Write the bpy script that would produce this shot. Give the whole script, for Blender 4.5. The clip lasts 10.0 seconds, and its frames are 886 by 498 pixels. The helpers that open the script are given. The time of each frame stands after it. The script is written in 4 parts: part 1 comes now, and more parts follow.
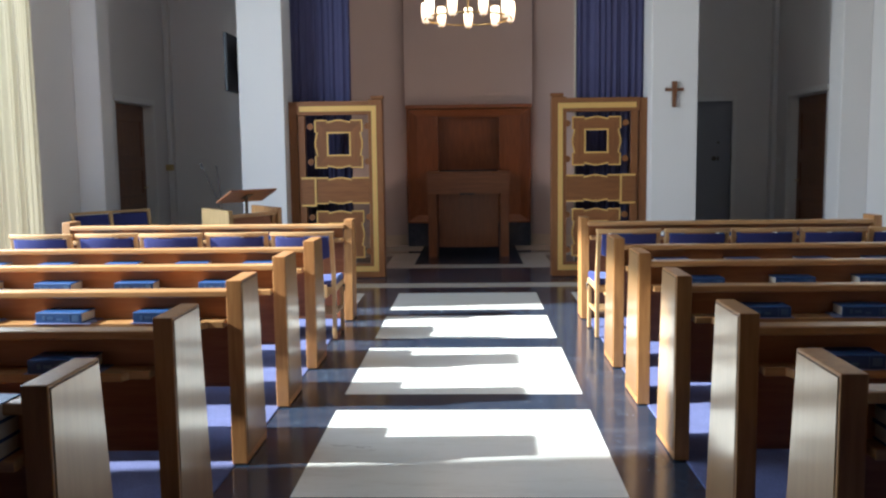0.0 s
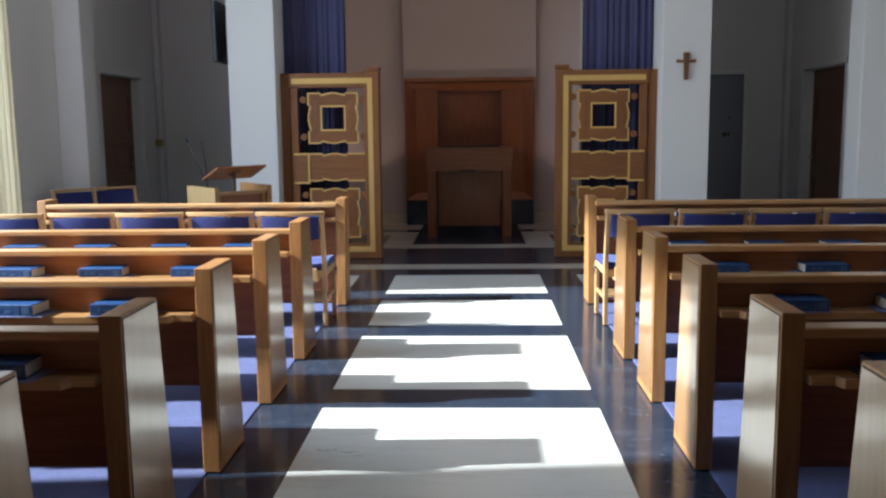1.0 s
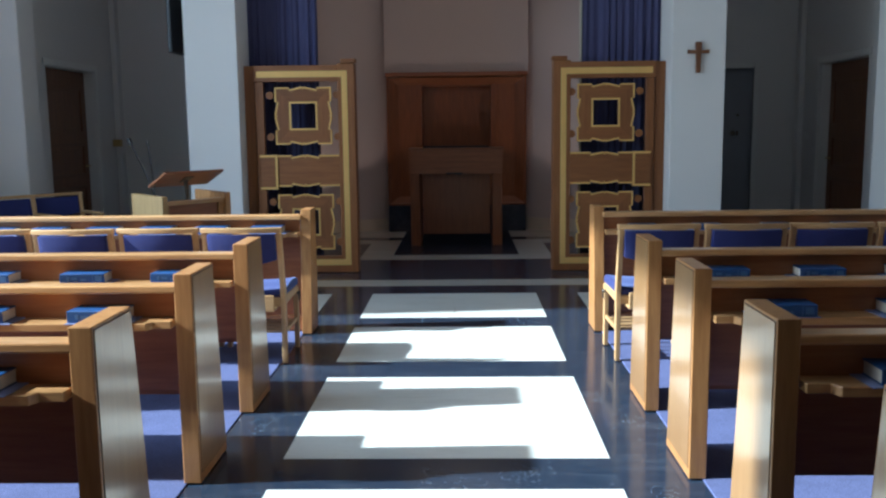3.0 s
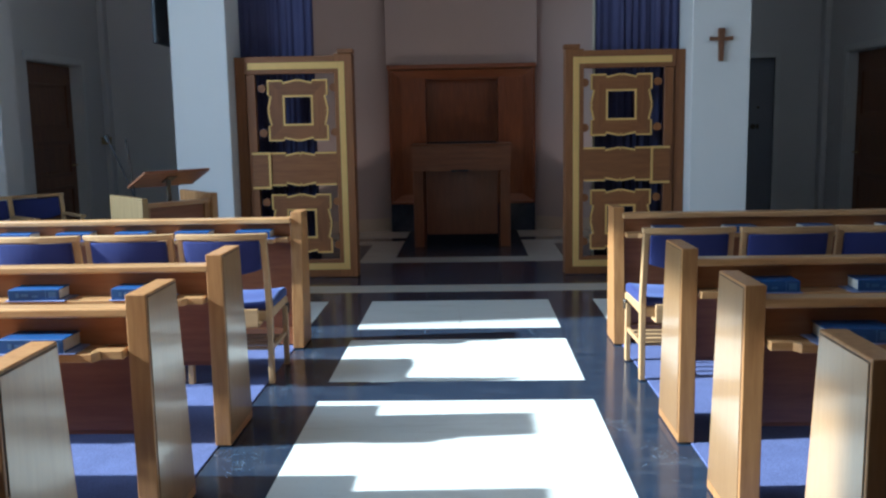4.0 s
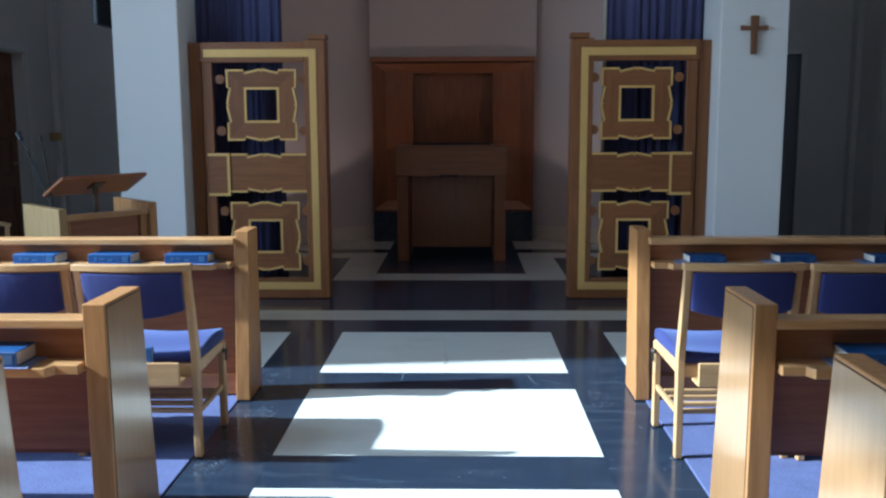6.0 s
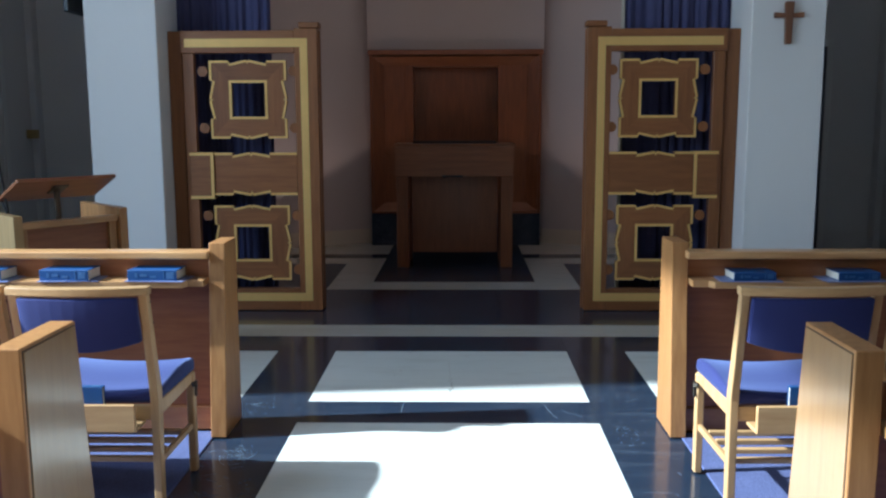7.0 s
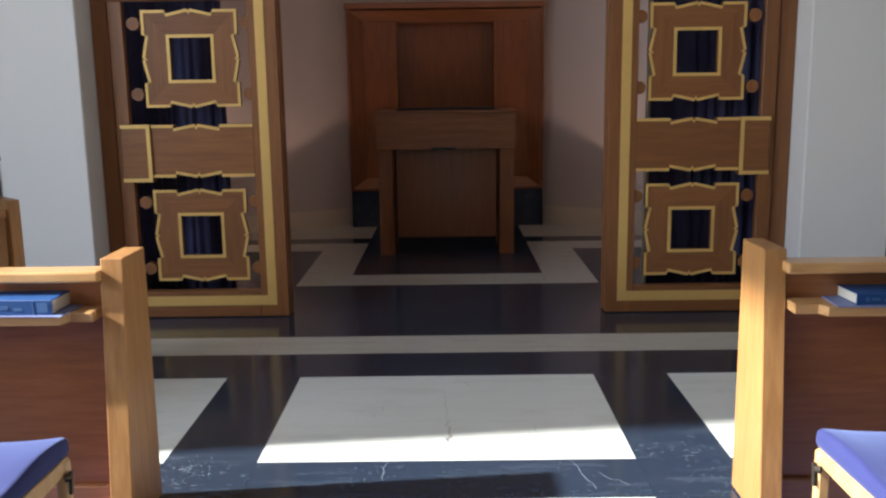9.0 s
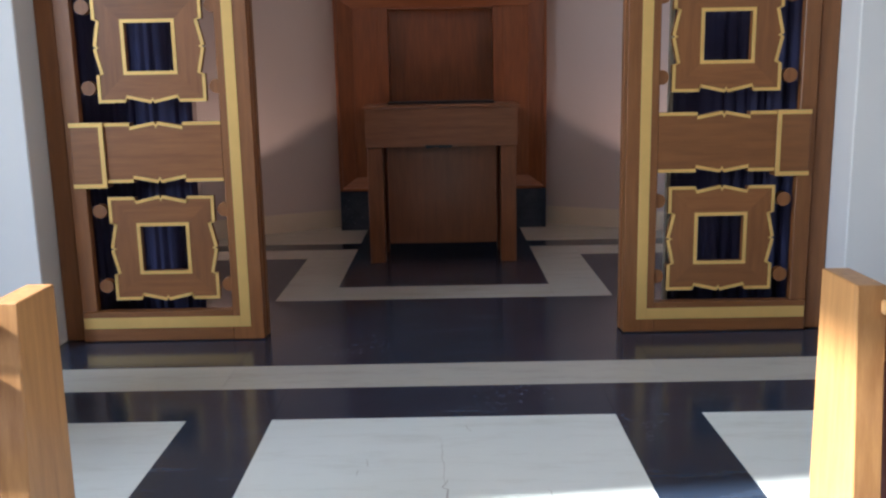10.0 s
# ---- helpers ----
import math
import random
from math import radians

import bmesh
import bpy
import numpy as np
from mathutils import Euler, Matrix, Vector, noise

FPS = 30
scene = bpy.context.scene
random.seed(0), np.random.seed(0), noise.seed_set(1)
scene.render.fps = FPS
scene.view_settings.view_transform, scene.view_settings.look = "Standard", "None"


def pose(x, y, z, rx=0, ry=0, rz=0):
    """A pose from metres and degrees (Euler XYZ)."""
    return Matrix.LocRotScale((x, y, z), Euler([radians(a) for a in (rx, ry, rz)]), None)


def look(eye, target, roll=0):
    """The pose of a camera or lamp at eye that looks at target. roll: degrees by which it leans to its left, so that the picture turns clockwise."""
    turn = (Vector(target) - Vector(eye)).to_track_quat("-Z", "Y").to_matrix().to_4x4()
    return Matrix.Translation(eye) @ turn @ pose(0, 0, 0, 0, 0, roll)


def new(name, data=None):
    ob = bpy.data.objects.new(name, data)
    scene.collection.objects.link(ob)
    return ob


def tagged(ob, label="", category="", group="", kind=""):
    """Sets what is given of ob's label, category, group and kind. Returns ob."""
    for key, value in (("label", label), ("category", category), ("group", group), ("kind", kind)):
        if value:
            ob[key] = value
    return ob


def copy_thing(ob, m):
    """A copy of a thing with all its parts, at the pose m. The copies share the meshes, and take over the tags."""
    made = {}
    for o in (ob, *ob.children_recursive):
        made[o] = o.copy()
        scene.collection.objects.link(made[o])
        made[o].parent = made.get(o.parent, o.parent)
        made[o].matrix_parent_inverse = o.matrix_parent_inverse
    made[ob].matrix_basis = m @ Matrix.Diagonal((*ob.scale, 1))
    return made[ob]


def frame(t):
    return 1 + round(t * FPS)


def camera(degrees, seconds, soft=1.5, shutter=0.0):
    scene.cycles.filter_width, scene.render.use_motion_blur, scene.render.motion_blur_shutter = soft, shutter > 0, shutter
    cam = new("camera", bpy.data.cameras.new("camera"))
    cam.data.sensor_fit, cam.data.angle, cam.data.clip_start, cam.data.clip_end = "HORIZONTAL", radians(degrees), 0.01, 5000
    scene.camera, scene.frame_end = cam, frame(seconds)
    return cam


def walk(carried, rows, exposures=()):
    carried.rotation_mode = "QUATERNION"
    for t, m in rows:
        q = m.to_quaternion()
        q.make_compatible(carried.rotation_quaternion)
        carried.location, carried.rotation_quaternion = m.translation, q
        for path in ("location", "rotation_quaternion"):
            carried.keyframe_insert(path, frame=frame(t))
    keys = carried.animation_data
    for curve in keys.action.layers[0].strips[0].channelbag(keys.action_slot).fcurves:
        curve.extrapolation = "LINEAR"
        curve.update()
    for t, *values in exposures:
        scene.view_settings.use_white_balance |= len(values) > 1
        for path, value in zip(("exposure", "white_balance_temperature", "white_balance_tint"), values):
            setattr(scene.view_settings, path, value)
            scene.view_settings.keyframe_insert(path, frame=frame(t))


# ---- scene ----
cam = camera(53.4, 10.0, soft=2.3)
PATH = [
    (0, (0.073, 1.831, 1.404), (0.002, 3.818, 1.191), -0.7),
    (0.5, (0.086, 2.044, 1.398), (0.003, 4.028, 1.158), -0.8),
    (1, (0.084, 2.268, 1.39), (0.009, 4.249, 1.124), -0.6),
    (1.5, (0.073, 2.499, 1.386), (0.024, 4.479, 1.107), -0.3),
    (2, (0.066, 2.757, 1.394), (0.032, 4.738, 1.118), -0.3),
    (2.5, (0.077, 3.015, 1.404), (0.039, 4.996, 1.136), -0.4),
    (4, (0.087, 3.831, 1.385), (0.025, 5.811, 1.106), -1.0),
    (4.5, (0.089, 4.102, 1.378), (0.029, 6.082, 1.099), -0.7),
    (5, (0.102, 4.376, 1.389), (0.05, 6.355, 1.108), -0.5),
    (5.5, (0.113, 4.649, 1.39), (0.068, 6.628, 1.109), -0.3),
    (7, (0.065, 5.519, 1.381), (0.023, 7.498, 1.094), -0.2),
    (7.5, (0.046, 5.803, 1.367), (-0.002, 7.781, 1.075), -0.1),
    (8, (0.017, 6.066, 1.366), (-0.023, 8.042, 1.057), 0.0),
    (8.5, (0.026, 6.37, 1.355), (-0.008, 8.341, 1.019), -0.5),
    (9, (0.026, 6.686, 1.356), (0.009, 8.653, 0.995), -0.8),
    (9.5, (0.004, 7.007, 1.35), (0.009, 8.972, 0.979), -0.9),
    (10, (0.026, 7.327, 1.347), (0.017, 9.291, 0.97), -1.1),
]
EXPOSURES = [(0.0, 1.92, 5840, 8), (0.5, 1.9, 5840, 8), (1.0, 1.66, 5730, 7), (1.5, 1.66, 5630, 6), (2.5, 1.46, 5370, 3), (4.0, 1.34, 5020, 1), (5.5, 1.31, 4920, 1), (7.0, 1.28, 5110, 2), (8.0, 1.44, 5620, 6), (9.0, 1.64, 6170, 10), (9.5, 1.96, 5900, 9), (10.0, 2.2, 5750, 9)]
walk(cam, [(t, look(eye, target, roll)) for t, eye, target, roll in PATH], EXPOSURES)

# ---- light: low sun and sky through the tall nave window, lit chandelier ----
SUN_WAY = Vector((1.355, 0.14, -0.855)).normalized()
world = bpy.data.worlds.new("world")
scene.world = world
world.use_nodes = True
wn = world.node_tree.nodes
sky = wn.new("ShaderNodeTexSky")
sky.sky_type = "NISHITA"
sky.sun_disc = False
sky.sun_elevation = math.asin(-SUN_WAY.z)
sky.sun_rotation = math.atan2(-SUN_WAY.x, -SUN_WAY.y)
world.node_tree.links.new(sky.outputs[0], wn["Background"].inputs[0])
wn["Background"].inputs[1].default_value = 0.09
sun = new("sun", bpy.data.lights.new("sun", "SUN"))
sun.data.energy, sun.data.angle, sun.data.color = 5.0, radians(1.3), (1.0, 0.95, 0.86)
sun.rotation_mode = "QUATERNION"
sun.rotation_quaternion = SUN_WAY.to_track_quat("-Z", "Y")


def window_lamp(name, eye, target, w, h, power, colour):
    ob = new(name, bpy.data.lights.new(name, "AREA"))
    ob.data.shape, ob.data.size, ob.data.size_y = "RECTANGLE", w, h
    ob.data.energy, ob.data.color = power, colour
    ob.matrix_world = look(eye, target)
    return ob


# sky light in the opening of the side window
window_lamp("sky_light_side", (-5.0, 8.3, 2.6), (0, 8.3, 0.0), 4.2, 3.4, 92, (0.75, 0.86, 1.0))


# warm uplights assumed unseen on the chancel floor behind the carved screens, added for the slanting light on the apse
# walls; the spot cone cuts the light off at thirty degrees
UNSEEN_UPLIGHTS = [(s * 1.9, 14.2, 0.05) for s in (-1, 1)]
for place in UNSEEN_UPLIGHTS:
    spot = new("unseen_uplight", bpy.data.lights.new("unseen_uplight", "SPOT"))
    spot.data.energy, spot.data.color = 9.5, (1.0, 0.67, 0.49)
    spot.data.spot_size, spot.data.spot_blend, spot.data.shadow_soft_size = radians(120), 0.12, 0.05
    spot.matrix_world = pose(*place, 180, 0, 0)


# ---- materials ----
def material(name):
    m = bpy.data.materials.new(name)
    m.use_nodes = True
    nt = m.node_tree
    return m, nt, nt.nodes["Principled BSDF"]


def link(nt, a, b):
    nt.links.new(a, b)


def coords(nt, scale, rot=(0, 0, 0)):
    tc = nt.nodes.new("ShaderNodeTexCoord")
    mp = nt.nodes.new("ShaderNodeMapping")
    mp.inputs["Scale"].default_value = scale
    mp.inputs["Rotation"].default_value = rot
    link(nt, tc.outputs["Object"], mp.inputs[0])
    return mp.outputs[0]


def noise_tex(nt, vec, scale, detail=4.0, rough=0.55):
    n = nt.nodes.new("ShaderNodeTexNoise")
    n.inputs["Scale"].default_value, n.inputs["Detail"].default_value, n.inputs["Roughness"].default_value = scale, detail, rough
    link(nt, vec, n.inputs["Vector"])
    return n.outputs["Fac"]


def ramp(nt, fac, stops):
    r = nt.nodes.new("ShaderNodeValToRGB")
    while len(r.color_ramp.elements) < len(stops):
        r.color_ramp.elements.new(0.5)
    for e, (p, c) in zip(r.color_ramp.elements, stops):
        e.position, e.color = p, (*c, 1)
    link(nt, fac, r.inputs[0])
    return r.outputs["Color"]


def mix(nt, fac, a, b, mode="MIX"):
    n = nt.nodes.new("ShaderNodeMix")
    n.data_type, n.blend_type = "RGBA", mode
    for sock, v in ((n.inputs[0], fac), (n.inputs[6], a), (n.inputs[7], b)):
        if isinstance(v, bpy.types.NodeSocket):
            link(nt, v, sock)
        elif isinstance(v, (int, float)):
            sock.default_value = v
        else:
            sock.default_value = (*v, 1)
    return n.outputs[2]


def bump(nt, bsdf, height, strength, distance=0.002):
    b = nt.nodes.new("ShaderNodeBump")
    b.inputs["Strength"].default_value, b.inputs["Distance"].default_value = strength, distance
    link(nt, height, b.inputs["Height"])
    link(nt, b.outputs[0], bsdf.inputs["Normal"])


def spread(nt, fac, lo, hi):
    n = nt.nodes.new("ShaderNodeMapRange")
    n.inputs["To Min"].default_value, n.inputs["To Max"].default_value = lo, hi
    link(nt, fac, n.inputs[0])
    return n.outputs[0]


def wood(name, dark, light, along="z", rough=0.32, coat=0.25, streaks=0.35, gloss=0.16):
    m, nt, b = material(name)
    sc = {"x": (1.2, 14, 14), "y": (14, 1.2, 14), "z": (14, 14, 1.2)}[along]
    vec = coords(nt, sc)
    grain = noise_tex(nt, vec, 3.0, 6.0, 0.6)
    fine = noise_tex(nt, coords(nt, tuple(9 * c for c in sc)), 3.0, 3.0)
    big = noise_tex(nt, coords(nt, (1, 1, 1)), 2.2, 2.0)
    col = ramp(nt, grain, [(0.3, dark), (0.7, light)])
    col = mix(nt, spread(nt, fine, 0.0, streaks), col, tuple(0.6 * c for c in dark))
    oi = nt.nodes.new("ShaderNodeObjectInfo")
    shade = spread(nt, oi.outputs["Random"], 0.86, 1.1)
    sh = nt.nodes.new("ShaderNodeCombineColor")
    for k in range(3):
        link(nt, shade, sh.inputs[k])
    col = mix(nt, 1.0, col, sh.outputs[0], "MULTIPLY")
    col = mix(nt, spread(nt, big, 0.0, 0.3), col, tuple(0.75 * c for c in light))
    link(nt, col, b.inputs["Base Color"])
    link(nt, spread(nt, fine, rough - 0.08, rough + 0.12), b.inputs["Roughness"])
    b.inputs["Coat Weight"].default_value, b.inputs["Coat Roughness"].default_value = coat, gloss
    bump(nt, b, fine, 0.12, 0.001)
    return m


# one oak in two tones: uprights darkened for shade, long pieces paled for sun
OAK_SHADED_Z = wood("varnished_oak_shaded_upright", (0.32, 0.144, 0.047), (0.52, 0.272, 0.098), "z", 0.36, 0.12, 0.28)
OAK_SUNLIT_X = wood("varnished_oak_sunlit_long", (0.42, 0.205, 0.072), (0.70, 0.42, 0.18), "x", 0.3, 0.55)
PANEL_X = wood("pew_panel_veneer", (0.225, 0.071, 0.0265), (0.37, 0.14, 0.052), "x", 0.4, 0.15)
FACE_Z = wood("pew_face_veneer", (0.325, 0.175, 0.067), (0.40, 0.235, 0.095), "z", 0.3, 0.9, 0.08, 0.15)
FACE_Z.node_tree.nodes["Principled BSDF"].inputs["Coat IOR"].default_value = 1.62
# panel veneer paled for the sun on the ledges; also the lighter skirting wood
PALE_SUNLIT_X = wood("pew_pale_sunlit_veneer", (0.29, 0.105, 0.036), (0.43, 0.185, 0.065), "x", 0.38, 0.2)
BEECH_Z = wood("chair_beech_upright", (0.46, 0.27, 0.11), (0.64, 0.42, 0.20), "z", 0.4, 0.1)
BEECH_X = wood("chair_beech_long", (0.46, 0.27, 0.11), (0.64, 0.42, 0.20), "x", 0.4, 0.1)
GATE_Z = wood("screen_walnut_upright", (0.195, 0.070, 0.020), (0.29, 0.114, 0.034), "z", 0.42, 0.08, 0.22)
GATE_X = wood("screen_walnut_long", (0.195, 0.070, 0.020), (0.29, 0.114, 0.034), "x", 0.42, 0.08, 0.22)
CHERRY_Z = wood("altar_cherry_upright", (0.17, 0.048, 0.014), (0.30, 0.098, 0.028), "z", 0.38, 0.12)
CHERRY_X = wood("altar_cherry_long", (0.21, 0.068, 0.025), (0.34, 0.125, 0.047), "x", 0.36, 0.15, 0.25)
BOW_Z = wood("altar_bowed_veneer", (0.17, 0.05, 0.016), (0.25, 0.08, 0.026), "z", 0.34, 0.28, 0.2, 0.2)
DOOR_Z = wood("door_wood", (0.13, 0.05, 0.02), (0.25, 0.10, 0.038), "z", 0.4, 0.15)
# lectern wood with the window's light put into its colour
LIT_OAK_Z = wood("window_lit_oak", (0.44, 0.28, 0.11), (0.58, 0.39, 0.17), "z", 0.4, 0.15)


def plain(name, colour, rough=0.5, metal=0.0, vary=0.12, scale=6.0, relief=0.1, spec=0.5, speck=0.3):
    m, nt, b = material(name)
    n = noise_tex(nt, coords(nt, (1, 1, 1)), scale, 5.0)
    f = noise_tex(nt, coords(nt, (1, 1, 1)), scale * 22, 3.0)
    col = mix(nt, spread(nt, n, 0, 1), tuple(c * (1 - vary) for c in colour), tuple(min(1, c * (1 + vary)) for c in colour))
    col = mix(nt, spread(nt, f, 0, speck) if speck < 0.5 else ramp(nt, f, [(0.42, (0, 0, 0)), (0.58, (speck, speck, speck))]), col, tuple(c * (1 - 1.4 * vary) for c in colour))
    link(nt, col, b.inputs["Base Color"])
    link(nt, spread(nt, n, max(0.02, rough - 0.06), min(1, rough + 0.08)), b.inputs["Roughness"])
    b.inputs["Metallic"].default_value = metal
    b.inputs["Specular IOR Level"].default_value = spec
    if relief:
        bump(nt, b, f, relief, 0.001)
    return m


PLASTER = plain("white_plaster", (0.735, 0.712, 0.69), 0.75, vary=0.03, scale=1.3, relief=0.15)
CREAM = plain("apse_plaster", (0.53, 0.45, 0.43), 0.75, vary=0.03, scale=1.1, relief=0.15)
WHITE_PAINT = plain("white_gloss_paint", (0.76, 0.75, 0.72), 0.35, vary=0.03)
CREAM_PAINT = plain("cream_skirting_paint", (0.62, 0.53, 0.42), 0.45, vary=0.04)
GREY_PAINT = plain("grey_door_paint", (0.24, 0.25, 0.28), 0.45, vary=0.05)
GOLD = plain("gold_leaf", (0.78, 0.50, 0.16), 0.38, metal=0.35, vary=0.1, scale=14)
BLACK = plain("black_plastic", (0.015, 0.015, 0.018), 0.35, vary=0.1)
SCREEN = plain("screen_glass", (0.008, 0.009, 0.012), 0.12, vary=0.1, relief=0)
BRASS = plain("brass", (0.55, 0.40, 0.18), 0.35, metal=1.0)
CHROME = plain("dark_bronze", (0.10, 0.085, 0.07), 0.35, metal=1.0)
PAPER = plain("page_edges", (0.68, 0.64, 0.55), 0.8, vary=0.06, scale=60)
BLUE_COVER = plain("blue_book_cloth", (0.018, 0.071, 0.22), 0.45, vary=0.16, scale=30)
SILVER = plain("silver_print", (0.07, 0.15, 0.31), 0.4, metal=0.2)
LEAFLET = plain("leaflet_paper", (0.22, 0.26, 0.46), 0.5, vary=0.08)
SEAM = plain("dark_veneer_seam", (0.05, 0.028, 0.016), 0.6, vary=0.15)
DARK_CLOTH = plain("dark_altar_cloth", (0.012, 0.011, 0.016), 0.7, vary=0.2)
FABRIC = plain("purple_blue_upholstery", (0.031, 0.036, 0.135), 0.85, vary=0.14, scale=9, relief=0.4, spec=0.2)
velour = FABRIC.node_tree.nodes["Principled BSDF"]
velour.inputs["Sheen Weight"].default_value, velour.inputs["Sheen Roughness"].default_value = 0.5, 0.4
velour.inputs["Sheen Tint"].default_value = (0.42, 0.55, 1.0, 1)
CURTAIN = plain("violet_curtain_cloth", (0.072, 0.072, 0.15), 0.85, vary=0.14, scale=5, relief=0.3, spec=0.2)
CARPET = plain("violet_carpet", (0.128, 0.15, 0.305), 0.95, vary=0.3, scale=9, relief=0.9, spec=0.1, speck=0.8)
OUTSIDE = plain("garden_ground", (0.10, 0.13, 0.06), 0.9, vary=0.3, scale=0.6)


def marble(name, base, mark, marks, rough, vein):
    """Polished marble: faint clouds and long veins that run on from piece to piece at random, scuffs and fine scratches."""
    m, nt, b = material(name)
    geo = nt.nodes.new("ShaderNodeNewGeometry")
    oi = nt.nodes.new("ShaderNodeObjectInfo")
    add = nt.nodes.new("ShaderNodeVectorMath")
    mul = nt.nodes.new("ShaderNodeVectorMath")
    mul.operation = "SCALE"
    cc = nt.nodes.new("ShaderNodeCombineXYZ")
    for k in range(3):
        link(nt, oi.outputs["Random"], cc.inputs[k])
    link(nt, cc.outputs[0], mul.inputs[0])
    mul.inputs["Scale"].default_value = 37.0
    link(nt, geo.outputs["Position"], add.inputs[0])
    link(nt, mul.outputs[0], add.inputs[1])
    pos = add.outputs[0]
    cloud = noise_tex(nt, pos, 1.1, 6.0, 0.6)
    smear = nt.nodes.new("ShaderNodeMapping")
    smear.inputs["Scale"].default_value = (1.0, 5.5, 1.0)
    smear.inputs["Rotation"].default_value = (0, 0, 0.5)
    link(nt, pos, smear.inputs[0])
    streak = noise_tex(nt, smear.outputs[0], 2.2, 9.0, 0.75)
    speck = noise_tex(nt, pos, 38.0, 4.0, 0.7)
    col = mix(nt, cloud, tuple(c * 0.93 for c in base), tuple(min(1, c * 1.06) for c in base))
    soft = ramp(nt, streak, [(0.0, (0, 0, 0)), (0.5, (0, 0, 0)), (0.72, (1, 1, 1))])
    sv = nt.nodes.new("ShaderNodeMath")
    sv.operation = "MULTIPLY"
    link(nt, soft, sv.inputs[0])
    sv.inputs[1].default_value = vein
    col = mix(nt, sv.outputs[0], col, mark)
    patch = ramp(nt, cloud, [(0.0, (0, 0, 0)), (0.52, (0, 0, 0)), (0.68, (1, 1, 1))])
    dots = ramp(nt, speck, [(0.0, (0, 0, 0)), (0.58, (0, 0, 0)), (0.72, (1, 1, 1))])
    sp = nt.nodes.new("ShaderNodeMath")
    sp.operation = "MULTIPLY"
    link(nt, patch, sp.inputs[0])
    link(nt, dots, sp.inputs[1])
    sm = nt.nodes.new("ShaderNodeMath")
    sm.operation = "MULTIPLY"
    link(nt, sp.outputs[0], sm.inputs[0])
    sm.inputs[1].default_value = marks
    col = mix(nt, sm.outputs[0], col, mark)
    link(nt, col, b.inputs["Base Color"])
    link(nt, spread(nt, cloud, rough - 0.03, rough + 0.08), b.inputs["Roughness"])
    return m


WHITE_MARBLE = marble("white_marble", (0.745, 0.78, 0.745), (0.46, 0.46, 0.40), 0.35, 0.2, 0.38)
GREY_MARBLE = marble("beige_grey_marble", (0.50, 0.485, 0.435), (0.30, 0.29, 0.25), 0.45, 0.2, 0.5)
BLACK_MARBLE = marble("black_marble", (0.019, 0.031, 0.055), (0.17, 0.21, 0.27), 1.0, 0.13, 0.22)


def sheer(name):
    m, nt, b = material(name)
    b.inputs["Base Color"].default_value = (0.5, 0.48, 0.41, 1)
    b.inputs["Roughness"].default_value = 0.9
    tr = nt.nodes.new("ShaderNodeBsdfTranslucent")
    weave = noise_tex(nt, coords(nt, (40, 40, 3)), 6.0, 2.0)
    link(nt, ramp(nt, weave, [(0.2, (0.78, 0.75, 0.64)), (0.8, (0.94, 0.91, 0.80))]), tr.inputs[0])
    mx = nt.nodes.new("ShaderNodeMixShader")
    mx.inputs[0].default_value = 0.36
    link(nt, b.outputs[0], mx.inputs[1])
    link(nt, tr.outputs[0], mx.inputs[2])
    link(nt, mx.outputs[0], nt.nodes["Material Output"].inputs[0])
    return m


NET = sheer("net_curtain")


def glow(name, colour, strength):
    m, nt, b = material(name)
    b.inputs["Base Color"].default_value = (0.85, 0.8, 0.7, 1)
    b.inputs["Emission Color"].default_value = (*colour, 1)
    b.inputs["Emission Strength"].default_value = strength
    return m


LIT_GLASS = glow("lit_opal_glass", (1.0, 0.69, 0.43), 2.2)
nt = LIT_GLASS.node_tree
tall = nt.nodes.new("ShaderNodeSeparateXYZ")
link(nt, coords(nt, (1, 1, 1)), tall.inputs[0])
bulb = nt.nodes.new("ShaderNodeMapRange")
bulb.interpolation_type = "SMOOTHSTEP"
for k, v in enumerate((3.05, 3.24, 0.25, 2.0)):
    bulb.inputs[k + 1].default_value = v
link(nt, tall.outputs[2], bulb.inputs[0])
link(nt, bulb.outputs[0], nt.nodes["Principled BSDF"].inputs["Emission Strength"])


# ---- building helpers ----
def box(bm, x0, x1, y0, y1, z0, z1, bevel=0.0, segs=1):
    made = bmesh.ops.create_cube(bm, size=1.0, matrix=Matrix.LocRotScale(((x0 + x1) / 2, (y0 + y1) / 2, (z0 + z1) / 2), None, (abs(x1 - x0), abs(y1 - y0), abs(z1 - z0))))
    if bevel:
        edges = list({e for v in made["verts"] for e in v.link_edges})
        bmesh.ops.bevel(bm, geom=edges, offset=bevel, segments=segs, affect="EDGES", profile=0.5)
    return bm


def prism(bm, outline, axis, a, b, bevel=0.0):
    """An outline of (u, v) extruded along axis from a to b. Axis x: u=y, v=z; y: u=x, v=z; z: u=x, v=y."""
    place = {"x": lambda u, v, w: (w, u, v), "y": lambda u, v, w: (u, w, v), "z": lambda u, v, w: (u, v, w)}[axis]
    lo = [bm.verts.new(place(u, v, a)) for u, v in outline]
    hi = [bm.verts.new(place(u, v, b)) for u, v in outline]
    n = len(outline)
    faces = [bm.faces.new(lo), bm.faces.new(hi)]
    faces += [bm.faces.new((lo[i], lo[(i + 1) % n], hi[(i + 1) % n], hi[i])) for i in range(n)]
    bmesh.ops.recalc_face_normals(bm, faces=faces)
    if bevel:
        edges = list({e for f in faces for e in f.edges})
        bmesh.ops.bevel(bm, geom=edges, offset=bevel, segments=2, affect="EDGES", profile=0.5)
    return bm


